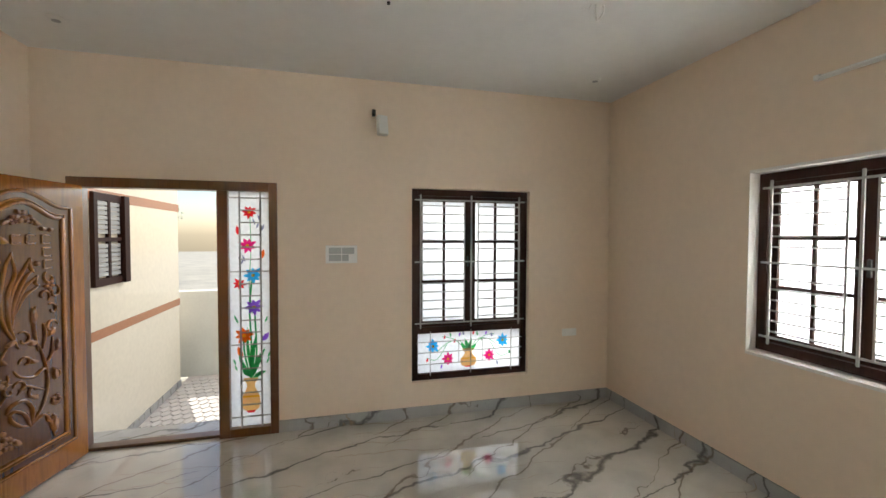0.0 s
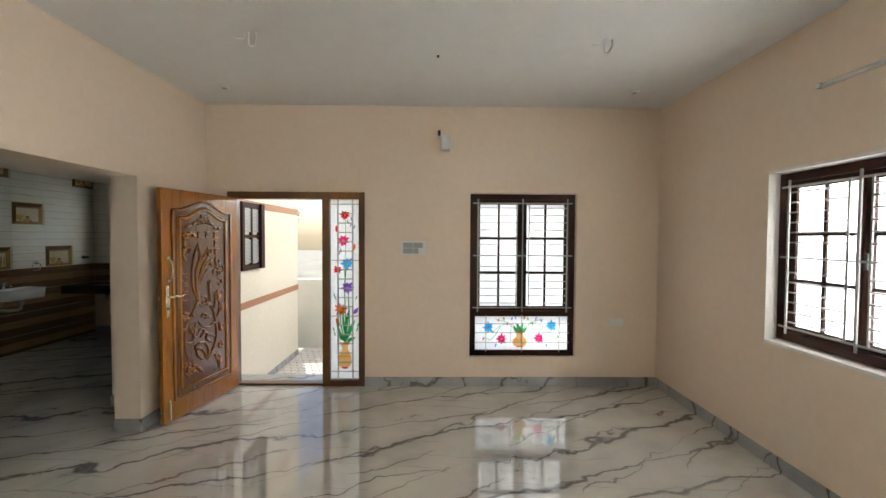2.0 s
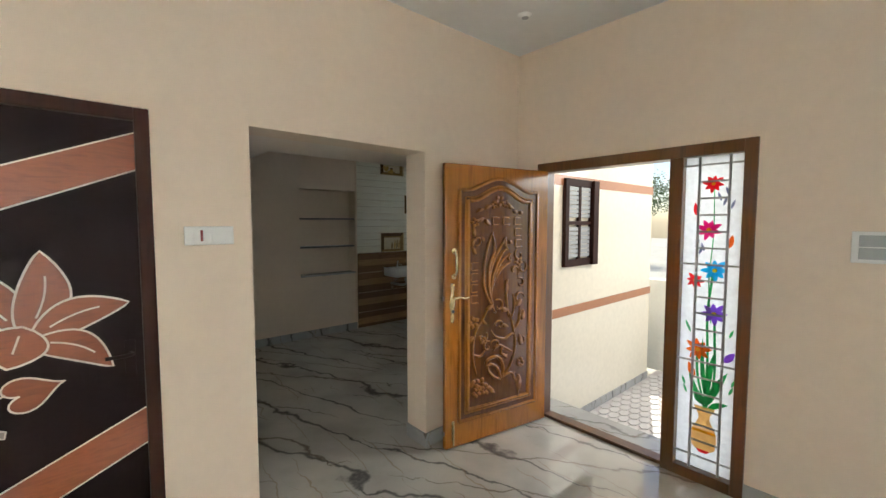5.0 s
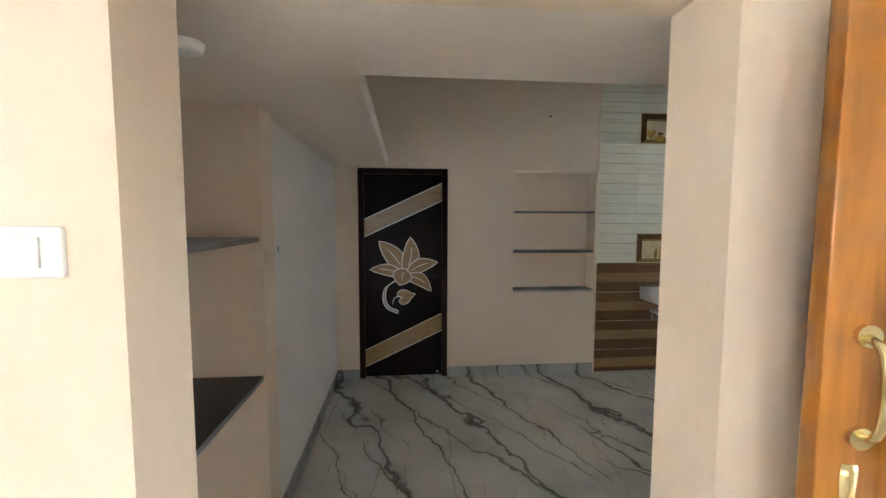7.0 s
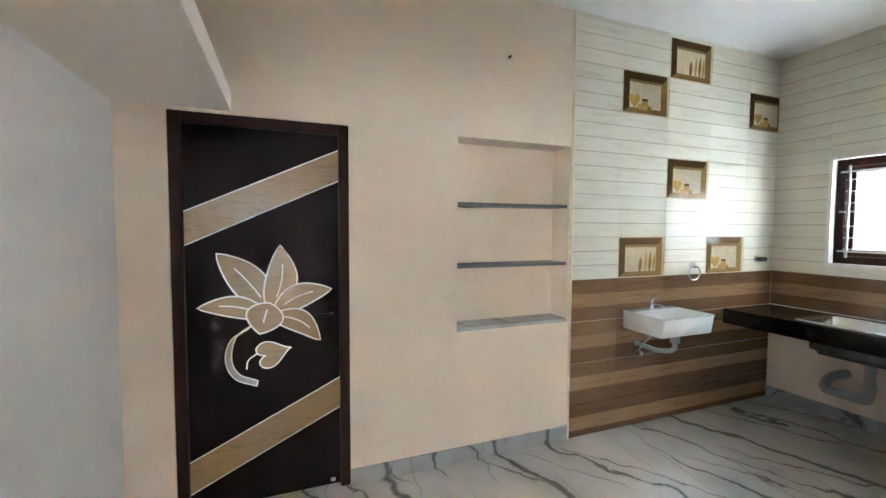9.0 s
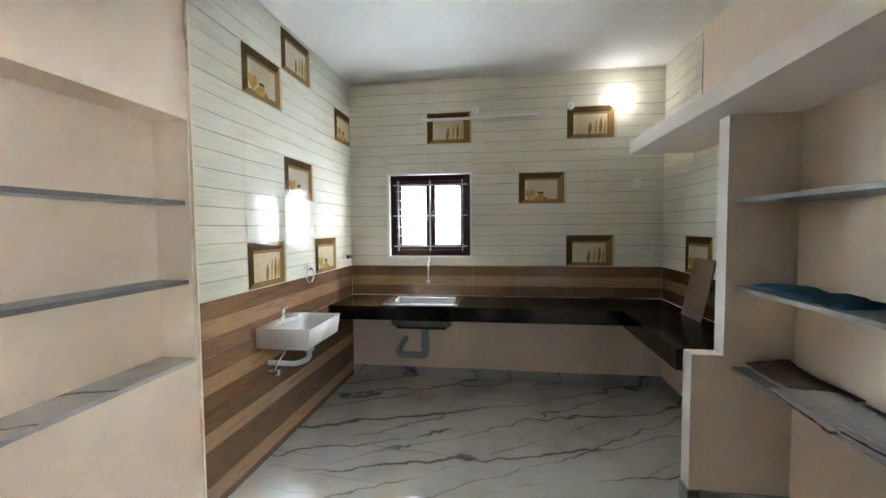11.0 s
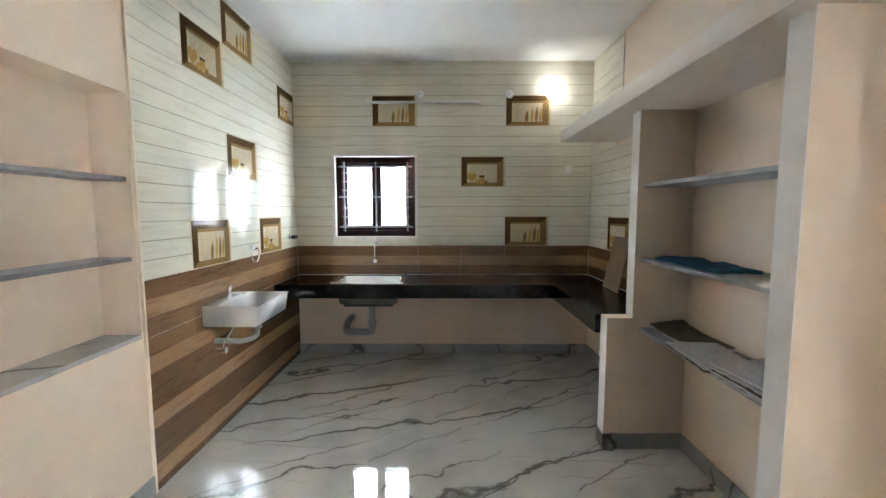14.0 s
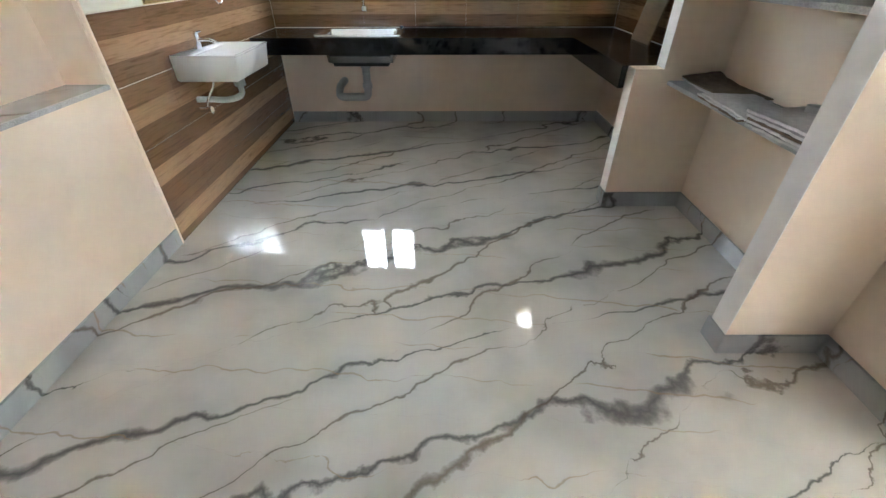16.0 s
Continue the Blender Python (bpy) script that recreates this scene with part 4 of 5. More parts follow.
# hinge beside the frame; the carved face looks back into the hall
HX, HY, EX, EY = 1.36, 0.665, 0.42, 0.845
ang = math.degrees(math.atan2(EY - HY, EX - HX))
M_LEAF = pose(HX, HY, 0.015, 0, 0, ang) @ Matrix.Diagonal((1, -1, 1, 1))
carved_door(M_LEAF)


def flower_door(name, w, h, m, band, label, squeeze=1.0, lift=0.0):
    """Flush dark door with two slanting bands and an inlaid lily, x from 0 to w, facing -y."""
    d = tagged(new(name), label, "door", kind="structure")
    P = lambda n, bm, material, lab="", smooth=False: part(n, bm, material, d, lab, smooth, m.copy())
    f = 0.055
    P("door_frame", boxes((0, f, 0, 0.12, 0, h), (w - f, w, 0, 0.12, 0, h), (f, w - f, 0.001, 0.12, h - f, h), bevel=0.004), DARKWOOD)
    P("leaf", boxes((f, w - f, 0.035, 0.07, 0.008, h - f), bevel=0.003), BLACKDOOR)
    k = w / 0.89
    at = lambda x, z: (x * k, z * squeeze + lift)
    Y = 0.035
    line = lambda pts, r=0.0035, closed=False: P("inlay_line", tube(bmesh.new(), [(x, Y - 0.002, z) for x, z in (pts + pts[:1] if closed else pts)], r, 6), INLAY)
    for z0, z1, z2, z3 in ((1.62, 1.985, 1.81, 1.445), (0.286, 0.654, 0.476, 0.111)):
        q = [(f, at(0, z0)[1]), (w - f, at(0, z1)[1]), (w - f, at(0, z2)[1]), (f, at(0, z3)[1])]
        P("band", plate(q[::-1], 0.003, at=Y), band)
        line(q[:2])
        line(q[2:])

    def flat_line(pts, r, y):
        bm = tube(bmesh.new(), [(x, 0, z) for x, z in pts], r, 6)
        for v in bm.verts:
            v.co.y = v.co.y * 0.3 + Y - 0.003 - y
        return bm

    def pet(b, t, wd, bend=0.0, y=0.0, vein=0.6):
        out = petal(at(*b), at(*t), wd, bend, 14)
        P("petal", plate(out, 0.003 + y, at=Y), band)
        P("inlay_line", flat_line(out + out[:1], 0.0045, y), INLAY)
        n = len(out) // 2
        mid = [((out[i][0] + out[-i][0]) / 2, (out[i][1] + out[-i][1]) / 2) for i in range(3, 3 + int(n * vein))]
        P("inlay_line", flat_line(mid, 0.004, y), INLAY)

    pet((0.46, 1.08), (0.20, 1.40), 0.175, -0.018)
    pet((0.46, 1.08), (0.515, 1.44), 0.165, -0.035, 0.0025)
    pet((0.47, 1.06), (0.79, 1.185), 0.135, 0.035, 0.005)
    pet((0.46, 1.05), (0.725, 0.89), 0.125, 0.045, 0.0075)
    pet((0.45, 1.05), (0.108, 1.115), 0.115, -0.03, 0.010)
    pet((0.455, 1.125), (0.405, 0.955), 0.19, 0.0, 0.0125, 0.5)
    # heart leaf on its side, tip towards the lock
    turn = radians(14)
    hb = []
    for i in range(36):
        a = 2 * math.pi * i / 36
        u = -0.0062 * (13 * math.cos(a) - 5 * math.cos(2 * a) - 2 * math.cos(3 * a) - math.cos(4 * a))
        v = 0.0047 * 16 * math.sin(a) ** 3
        hb.append(at(0.465 + u * math.cos(turn) - v * math.sin(turn), 0.835 + u * math.sin(turn) + v * math.cos(turn)))
    P("leaf_inlay", plate(hb, 0.003, at=Y), band)
    line(hb, 0.004, True)
    # the curved stalk, a broad pale crescent
    arc = smooth_line([(x, 0, z) for x, z in (at(0.365, 1.005), at(0.285, 0.94), at(0.262, 0.82), at(0.30, 0.735), at(0.39, 0.69))], 6)
    arc2 = smooth_line([(x, 0, z) for x, z in (at(0.35, 0.985), at(0.262, 0.93), at(0.232, 0.82), at(0.275, 0.715), at(0.385, 0.66))], 6)
    ring = [(p.x, p.z) for p in arc] + [(p.x, p.z) for p in arc2[::-1]]
    P("stalk_inlay", plate(ring, 0.002, at=Y), STALK)
    line(ring, 0.0035, True)
    line([(p.x, p.z) for p in smooth_line([(x, 0, z) for x, z in (at(0.335, 0.76), at(0.345, 0.81), at(0.395, 0.845))], 4)])
    bm = tube(bmesh.new(), smooth_line([(w - f - 0.05, Y, h * 0.49), (w - f - 0.05, Y - 0.045, h * 0.49), (w - f - 0.14, Y - 0.05, h * 0.49)], 5), 0.008, 8)
    P("lever_handle", bm, BLACKDOOR, "", True)
    P("lock_plate", boxes((w - f - 0.07, w - f - 0.03, Y - 0.006, Y, h * 0.49 - 0.1, h * 0.49 + 0.06), bevel=0.003), BLACKDOOR)
    P("bolt", boxes((w - f - 0.06, w - f - 0.03, Y - 0.014, Y, 0.03, 0.055), bevel=0.003), STEEL)
    return d


flower_door("door_2", 0.90, 2.15, pose(-2.13, 1.01, 0.0), REDBAND, "closed black-brown door with red-brown bands and lily inlay", 0.945, 0.168)
flower_door("door_3", 0.89, 2.125, pose(-0.76, 4.343, 0.0), BAND, "closed black-brown door with tan bands and lily inlay")

# ---- shelves ----


def stone_shelf(x0, x1, y0, y1, z, front, label, group):
    """Granite slab with a rough sawn front edge."""
    t = thing("stone_shelf", ((x0 + x1) / 2, (y0 + y1) / 2, z - 0.02), label, "shelf", group)
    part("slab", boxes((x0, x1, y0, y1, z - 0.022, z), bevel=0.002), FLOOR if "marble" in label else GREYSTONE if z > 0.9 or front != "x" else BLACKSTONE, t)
    e = {"-y": (x0, x1, y0 - 0.004, y0, z - 0.021, z - 0.001), "y": (x0, x1, y1, y1 + 0.004, z - 0.021, z - 0.001), "x": (x1, x1 + 0.004, y0, y1, z - 0.021, z - 0.001)}[front]
    part("sawn_edge", boxes(e), EDGESTONE if front == "y" or "marble" in label else GREYSTONE, t)


for z in (1.30, 1.71):
    stone_shelf(0.81, 1.675, 4.36, 4.53, z, "-y", "thin grey granite shelf set in the wall niche", "niche shelves")
stone_shelf(0.81, 1.675, 4.333, 4.53, 0.892, "-y", "grey marble slab forming the niche sill", "niche shelves")
for z in (0.80, 1.24, 1.70):
    stone_shelf(0.97, 2.14, 1.22, 1.52, z, "y", "grey granite shelf with rough cut front edge", "alcove shelves")
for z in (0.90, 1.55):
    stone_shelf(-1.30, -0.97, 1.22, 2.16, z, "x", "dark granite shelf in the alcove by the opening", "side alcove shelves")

# ---- kitchen counter, sink, basin ----
ct = thing("kitchen_counter", (3.6, 2.8, 0.74), "black polished granite counter on two walls, over an open base", "counter")
sx0, sx1, sy0, sy1 = 3.412, 3.805, 3.175, 3.805
for slab in ((3.31, sx0, 1.76, 4.324, 0.83, 0.86), (sx1, 3.93, 1.76, 4.324, 0.83, 0.86), (sx0, sx1, 1.76, sy0, 0.83, 0.86), (sx0, sx1, sy1, 4.324, 0.83, 0.86), (2.24, 3.93, 1.23, 1.76, 0.83, 0.86)):
    part("worktop", boxes(slab), BLACKSTONE, ct)
part("fascia", boxes((3.31, 3.345, 1.76, 4.324, 0.735, 0.83), (2.24, 3.345, 1.725, 1.76, 0.735, 0.83)), BLACKSTONE, ct)
part("slab_underside", boxes((3.345, sx0 - 0.03, 1.725, 4.324, 0.78, 0.83), (sx1 + 0.03, 3.93, 1.725, 4.324, 0.78, 0.83), (2.24, 3.93, 1.23, 1.725, 0.78, 0.83)), PEACH, ct, "painted concrete underside")
sk = thing("kitchen_sink", (3.61, 3.49, 0.62), "stainless steel sink let into the black counter", "sink")
bm = bmesh.new()
loops = []
for (ax0, ax1, ay0, ay1, z) in ((3.375, 3.845, 3.135, 3.845, 0.861), (3.38, 3.84, 3.14, 3.84, 0.870), (3.415, 3.80, 3.18, 3.80, 0.868), (3.425, 3.79, 3.19, 3.79, 0.855), (3.435, 3.77, 3.21, 3.77, 0.655), (3.50, 3.72, 3.28, 3.70, 0.63)):
    ring = []
    for cx, cy, a0 in ((ax1 - 0.04, ay1 - 0.04, 0), (ax0 + 0.04, ay1 - 0.04, 90), (ax0 + 0.04, ay0 + 0.04, 180), (ax1 - 0.04, ay0 + 0.04, 270)):
        ring += [bm.verts.new((cx + 0.04 * math.cos(radians(a0 + k * 22.5)), cy + 0.04 * math.sin(radians(a0 + k * 22.5)), z)) for k in range(5)]
    loops.append(ring)
for a, b in zip(loops, loops[1:]):
    for k in range(20):
        bm.faces.new((a[k], a[(k + 1) % 20], b[(k + 1) % 20], b[k]))
bm.faces.new(loops[-1])
part("bowl", bm, STEEL, sk, "brushed steel bowl", True)
bm = boxes((3.42, 3.79, 3.185, 3.795, 0.618, 0.78))
bm.faces.remove(max(bm.faces, key=lambda f_: f_.calc_center_median().z))
for v in bm.verts:
    if v.co.z < 0.7:
        v.co.x, v.co.y = 3.61 + (v.co.x - 3.61) * 0.86, 3.49 + (v.co.y - 3.49) * 0.86
bmesh.ops.bevel(bm, geom=[e_ for e_ in bm.edges if not e_.is_boundary], offset=0.03, segments=3, affect="EDGES")
part("undercoat", bm, BLACKPLASTIC, sk, "dark sound-deadening underside of the bowl")
part("drain", tube(bmesh.new(), [(3.61, 3.49, 0.634), (3.61, 3.49, 0.639)], 0.035, 20), CHROME, sk)
tp = thing("sink_trap", (3.61, 3.5, 0.4), "grey plastic waste pipe and trap under the sink", "pipe")
part("pipe", tube(bmesh.new(), smooth_line([(3.61, 3.48, 0.63), (3.61, 3.48, 0.50), (3.61, 3.48, 0.40), (3.61, 3.487, 0.345), (3.61, 3.515, 0.33), (3.61, 3.60, 0.33), (3.61, 3.70, 0.33), (3.63, 3.745, 0.34), (3.68, 3.752, 0.385), (3.78, 3.755, 0.40), (3.943, 3.755, 0.40)], 5), 0.034, 12), PVC, tp, "", True)
for z in (0.60, 0.43):
    part("collar", tube(bmesh.new(), [(3.61, 3.48, z - 0.02), (3.61, 3.48, z + 0.02)], 0.043, 14), PVC, tp)
tap = thing("sink_tap", (3.93, 3.48, 1.2), "slim chrome wall tap hanging over the sink", "tap")
part("body", tube(bmesh.new(), [(3.935, 3.48, 1.21), (3.86, 3.48, 1.21)], 0.016, 12), CHROME, tap, "", True)
part("spout", tube(bmesh.new(), smooth_line([(3.87, 3.48, 1.21), (3.83, 3.48, 1.20), (3.82, 3.48, 1.12), (3.82, 3.48, 1.03)], 5), 0.011, 10), CHROME, tap, "", True)
part("aerator", tube(bmesh.new(), [(3.82, 3.48, 1.035), (3.82, 3.48, 1.005)], 0.018, 12), PLASTIC, tap)
part("handle", boxes((3.87, 3.895, 3.475, 3.485, 1.22, 1.27), bevel=0.003), CHROME, tap)
cap = thing("sink_plug", (3.81, 3.17, 0.862), "small black plug lying beside the sink", "plug")
part("plug", tube(bmesh.new(), [(3.83, 3.16, 0.862), (3.83, 3.16, 0.885)], 0.022, 14, lambda u: 1 - 0.3 * u), BLACKPLASTIC, cap)

bs_ = thing("wash_basin", (2.44, 4.15, 0.76), "white ceramic wall-hung wash basin", "basin")
bm = boxes((2.18, 2.68, 3.95, 4.324, 0.785, 0.925))
top = max(bm.faces, key=lambda f_: f_.calc_center_median().z)
r = bmesh.ops.inset_region(bm, faces=[top], thickness=0.022)
bmesh.ops.translate(bm, verts=top.verts, vec=(0, -0.03, 0))
for v in top.verts:
    v.co.y = min(v.co.y, 4.20)
    v.co.y = max(v.co.y, 3.952)
ext = bmesh.ops.extrude_face_region(bm, geom=[top])
vs = [g for g in ext["geom"] if isinstance(g, bmesh.types.BMVert)]
bm.faces.remove(top)
c0 = sum((v.co for v in vs), Vector()) / 4
for v in vs:
    v.co = c0 + (v.co - c0) * 0.8
    v.co.z = 0.83
for v in bm.verts:
    if v.co.z < 0.79:
        v.co.x = 2.44 + (v.co.x - 2.43) * 0.98 - 0.01
        v.co.y = 4.324 + (v.co.y - 4.324) * 0.95
bmesh.ops.bevel(bm, geom=bm.edges[:], offset=0.009, segments=3, affect="EDGES")
part("bowl", bm, CERAMIC, bs_, "", True)
part("drain", tube(bmesh.new(), [(2.44, 4.07, 0.831), (2.44, 4.07, 0.835)], 0.022, 16), CHROME, bs_)
bt = thing("basin_tap", (2.40, 4.26, 0.905), "chrome pillar tap standing on the basin", "tap")
part("body", tube(bmesh.new(), [(2.40, 4.25, 0.922), (2.40, 4.25, 1.01)], 0.014, 12), CHROME, bt, "", True)
part("spout", tube(bmesh.new(), smooth_line([(2.40, 4.25, 0.975), (2.40, 4.18, 0.975), (2.40, 4.14, 0.96)], 5), 0.009, 10), CHROME, bt, "", True)
part("handle", boxes((2.395, 2.45, 4.24, 4.26, 1.01, 1.02), bevel=0.003), CHROME, bt)
tr = thing("basin_trap", (2.44, 4.15, 0.6), "chrome bottle trap and waste pipe under the basin", "pipe")
part("pipe", tube(bmesh.new(), smooth_line([(2.47, 4.10, 0.79), (2.47, 4.10, 0.68), (2.465, 4.10, 0.655), (2.44, 4.11, 0.64), (2.38, 4.13, 0.64), (2.34, 4.16, 0.645), (2.33, 4.22, 0.65), (2.33, 4.324, 0.65)], 5), 0.018, 12), PVC, tr, "", True)
part("nut", tube(bmesh.new(), [(2.47, 4.10, 0.70), (2.47, 4.10, 0.745)], 0.034, 10), PVC, tr)
av = thing("angle_valve", (2.30, 4.29, 0.6), "small chrome angle valve with supply hose", "valve")
part("valve", tube(bmesh.new(), [(2.28, 4.324, 0.60), (2.28, 4.25, 0.60)], 0.014, 10), CHROME, av)
part("knob", tube(bmesh.new(), [(2.28, 4.25, 0.60), (2.28, 4.225, 0.60)], 0.022, 10), CHROME, av)
part("hose", tube(bmesh.new(), smooth_line([(2.28, 4.26, 0.60), (2.30, 4.24, 0.66), (2.36, 4.22, 0.72), (2.40, 4.22, 0.78)], 5), 0.007, 8), STEEL, av, "", True)
tg = thing("towel_ring", (2.90, 4.3, 1.2), "chrome towel ring on the tiled wall", "towel ring")
part("mount", tube(bmesh.new(), [(2.89, 4.324, 1.245), (2.89, 4.28, 1.245)], 0.02, 14), CHROME, tg, "", True)
part("ring", tube(bmesh.new(), [(2.89 + 0.065 * math.sin(2 * math.pi * k / 24), 4.285, 1.185 + 0.06 * math.cos(2 * math.pi * k / 24)) for k in range(25)], 0.006, 8), CHROME, tg, "", True)
wt = thing("wall_tap", (3.66, 4.3, 1.27), "small chrome wall tap with dark knob near the corner", "tap")
part("flange", tube(bmesh.new(), [(3.70, 4.325, 1.28), (3.70, 4.312, 1.28)], 0.028, 14), CHROME, wt)
part("body", tube(bmesh.new(), [(3.70, 4.315, 1.28), (3.70, 4.25, 1.28)], 0.013, 10), CHROME, wt)
part("knob", tube(bmesh.new(), [(3.66, 4.265, 1.28), (3.74, 4.265, 1.28)], 0.02, 10), BLACKPLASTIC, wt)

# ---- small fixtures ----


def switch_panel(m, w, h, cells, label, mats):
    """A wall plate with a raised rim and a row of switches, x, z from 0, facing -y."""
    t = thing("switch_panel", m.translation, label, "switch", "switch panels")
    part("plate", boxes((0, w, -0.012, 0, 0, h), bevel=0.004), PLASTIC, t, move=m.copy())
    for (x0, x1, z0, z1), mm in zip(cells, mats):
        part("switch", boxes((x0 * w, x1 * w, -0.017, -0.011, z0 * h, z1 * h), bevel=0.0015), mm, t, move=m.copy())


switch_panel(pose(1.395, -1.09, 1.445, 0, 0, -90), 0.27, 0.155, [(0.1, 0.49, 0.52, 0.88), (0.51, 0.9, 0.52, 0.88), (0.1, 0.49, 0.12, 0.48), (0.51, 0.72, 0.12, 0.48), (0.74, 0.9, 0.12, 0.48)], "white frame switch panel with grey switch modules", [PALEGREY] * 4 + [PLASTIC])
switch_panel(pose(1.395, -3.39, 0.675, 0, 0, -90), 0.16, 0.075, [(0.08, 0.36, 0.2, 0.8), (0.38, 0.62, 0.2, 0.8), (0.64, 0.92, 0.2, 0.8)], "small white socket plate near the floor", [PLASTIC] * 3)
switch_panel(pose(-1.115, 1.0, 1.535), 0.215, 0.09, [(0.16, 0.30, 0.2, 0.8), (0.31, 0.36, 0.2, 0.8), (0.37, 0.52, 0.2, 0.8), (0.54, 0.84, 0.2, 0.8)], "white switch plate with a small red indicator", [PLASTIC, REDPLASTIC, PLASTIC, PLASTIC])
switch_panel(pose(3.935, 1.51, 1.92, 0, 0, -90), 0.075, 0.085, [(0.15, 0.85, 0.15, 0.85)], "white socket plate on the tiled wall", [PLASTIC])
switch_panel(pose(-0.98, 2.365, 1.415, 0, 0, 90), 0.09, 0.09, [(0.15, 0.5, 0.15, 0.85), (0.55, 0.85, 0.45, 0.85)], "white socket and switch plate on the side wall", [PLASTIC, GREYPLASTIC])

dt = thing("wall_sensor", (1.38, -1.54, 2.6), "white tilted box sensor on a black wall bracket", "sensor")
part("housing", boxes((-0.045, 0.045, -0.06, 0.0, -0.085, 0.085), bevel=0.012), PLASTIC, dt, move=pose(1.32, -1.56, 2.635, -8, 0, -70))
part("bracket", boxes((1.345, 1.395, -1.52, -1.49, 2.74, 2.79), bevel=0.004), BLACKPLASTIC, dt)


def ceiling_spot(x, y, z, label):
    t = thing("ceiling_spot", (x, y, z - 0.02), label, "ceiling light", "ceiling spots")
    bm = lathe([(0.0, -0.018), (0.028, -0.018), (0.036, -0.014), (0.048, -0.004), (0.05, 0.0)])
    part("trim_ring", bm, PLASTIC, t, "", True, Matrix.Translation((x, y, z)))
    part("lens", tube(bmesh.new(), [(x, y, z - 0.019), (x, y, z - 0.021)], 0.024, 16), GREYPLASTIC, t)


for x, y in ((0.86, 0.53), (0.88, -3.38), (-2.6, 0.53), (-2.6, -3.38)):
    ceiling_spot(x, y, H, "small round recessed spot in the ceiling")
sl = thing("loft_light", (-0.9, 1.5, 2.12), "round white lamp holder under the loft slab", "ceiling light")
part("base", lathe([(0.0, -0.03), (0.035, -0.03), (0.045, -0.022), (0.05, 0.0)]), PLASTIC, sl, "", True, Matrix.Translation((-0.93, 1.5, 2.14)))
for x, y in ((-0.18, -0.22), (-0.14, -2.73)):
    fh = thing("fan_hook", (x, y, H - 0.09), "pale ceiling fan hook with bare wires", "hook", "ceiling hooks")
    part("hook", tube(bmesh.new(), smooth_line([(x, y, H), (x, y, H - 0.04), (x + 0.02, y + 0.02, H - 0.08), (x, y + 0.045, H - 0.09), (x, y + 0.05, H - 0.05), (x, y + 0.05, H)], 5), 0.006, 8), PLASTIC, fh, "", True)
    part("wire", tube(bmesh.new(), smooth_line([(x, y + 0.08, H), (x + 0.02, y + 0.09, H - 0.03), (x, y + 0.14, H - 0.04)], 5), 0.003, 6), PLASTIC, fh)
sc = thing("ceiling_screw", (0.15, -1.49, H - 0.01), "tiny dark screw in the ceiling", "screw")
part("head", tube(bmesh.new(), [(0.15, -1.49, H), (0.15, -1.49, H - 0.012)], 0.01, 10), BLACKPLASTIC, sc)
nl = thing("wall_nail", (1.17, 4.32, 2.66), "small dark nail in the peach wall", "nail")
part("head", tube(bmesh.new(), [(1.17, 4.333, 2.66), (1.17, 4.31, 2.66)], 0.008, 8), BLACKPLASTIC, nl)


cv = thing("conduit_plate", (-1.2, 0.99, 2.7), "round white wall plate with a dark conduit hole", "wall plate")
part("plate", lathe([(0.0, 0.006), (0.05, 0.006), (0.056, 0.0)]), PLASTIC, cv, "", False, pose(-1.2, 1.0, 2.7, 90, 0, 0))
part("hole", tube(bmesh.new(), [(-1.19, 0.994, 2.697), (-1.19, 0.991, 2.697)], 0.024, 16), BLACKPLASTIC, cv)


def tube_light(m, label):
    t = thing("tube_light", m.translation, label, "tube light", "tube lights")
    part("batten", boxes((0, 1.17, -0.022, 0, -0.012, 0.012), bevel=0.003), PLASTIC, t, move=m.copy())
    part("tube", tube(bmesh.new(), [(0.03, -0.03, 0), (1.14, -0.03, 0)], 0.010, 12), PLASTIC, t, move=m.copy())
    for x in (0.0, 1.14):
        part("end_cap", boxes((x, x + 0.03, -0.042, 0.0, -0.015, 0.015), bevel=0.003), PLASTIC, t, move=m.copy())


tube_light(pose(3.935, 3.56, 2.65, 0, 0, -90), "slim white tube light, off, on the tiled wall")
tube_light(pose(-0.50, -3.92, 2.61, 0, 0, 180), "slim white tube light, off, above the window")


def wall_button(y, z):
    t = thing("wall_box", (3.93, y, z), "small round white junction cap on the tiles", "junction cap", "junction caps")
    part("cap", lathe([(0.0, 0.012), (0.03, 0.012), (0.04, 0.006), (0.042, 0.0)]), PLASTIC, t, "", True, pose(3.935, y, z, 0, -90, 0))
    part("screw", tube(bmesh.new(), [(3.924, y, z), (3.921, y, z)], 0.008, 8), GREYPLASTIC, t)


wall_button(3.01, 2.73)
wall_button(2.09, 2.73)

GX, GY, GZ = 3.82, 1.65, 2.755
gl = thing("globe_lamp", (3.93, GY, GZ), "lit white globe lamp on a short wall holder", "lamp")
bm = bmesh.new()
bmesh.ops.create_uvsphere(bm, u_segments=24, v_segments=14, radius=0.11)
part("globe", bm, GLOW, gl, "glowing white globe", True, Matrix.Translation((GX, GY, GZ)))
part("holder", tube(bmesh.new(), [(3.935, GY, GZ), (GX + 0.1, GY, GZ)], 0.03, 14), PLASTIC, gl)

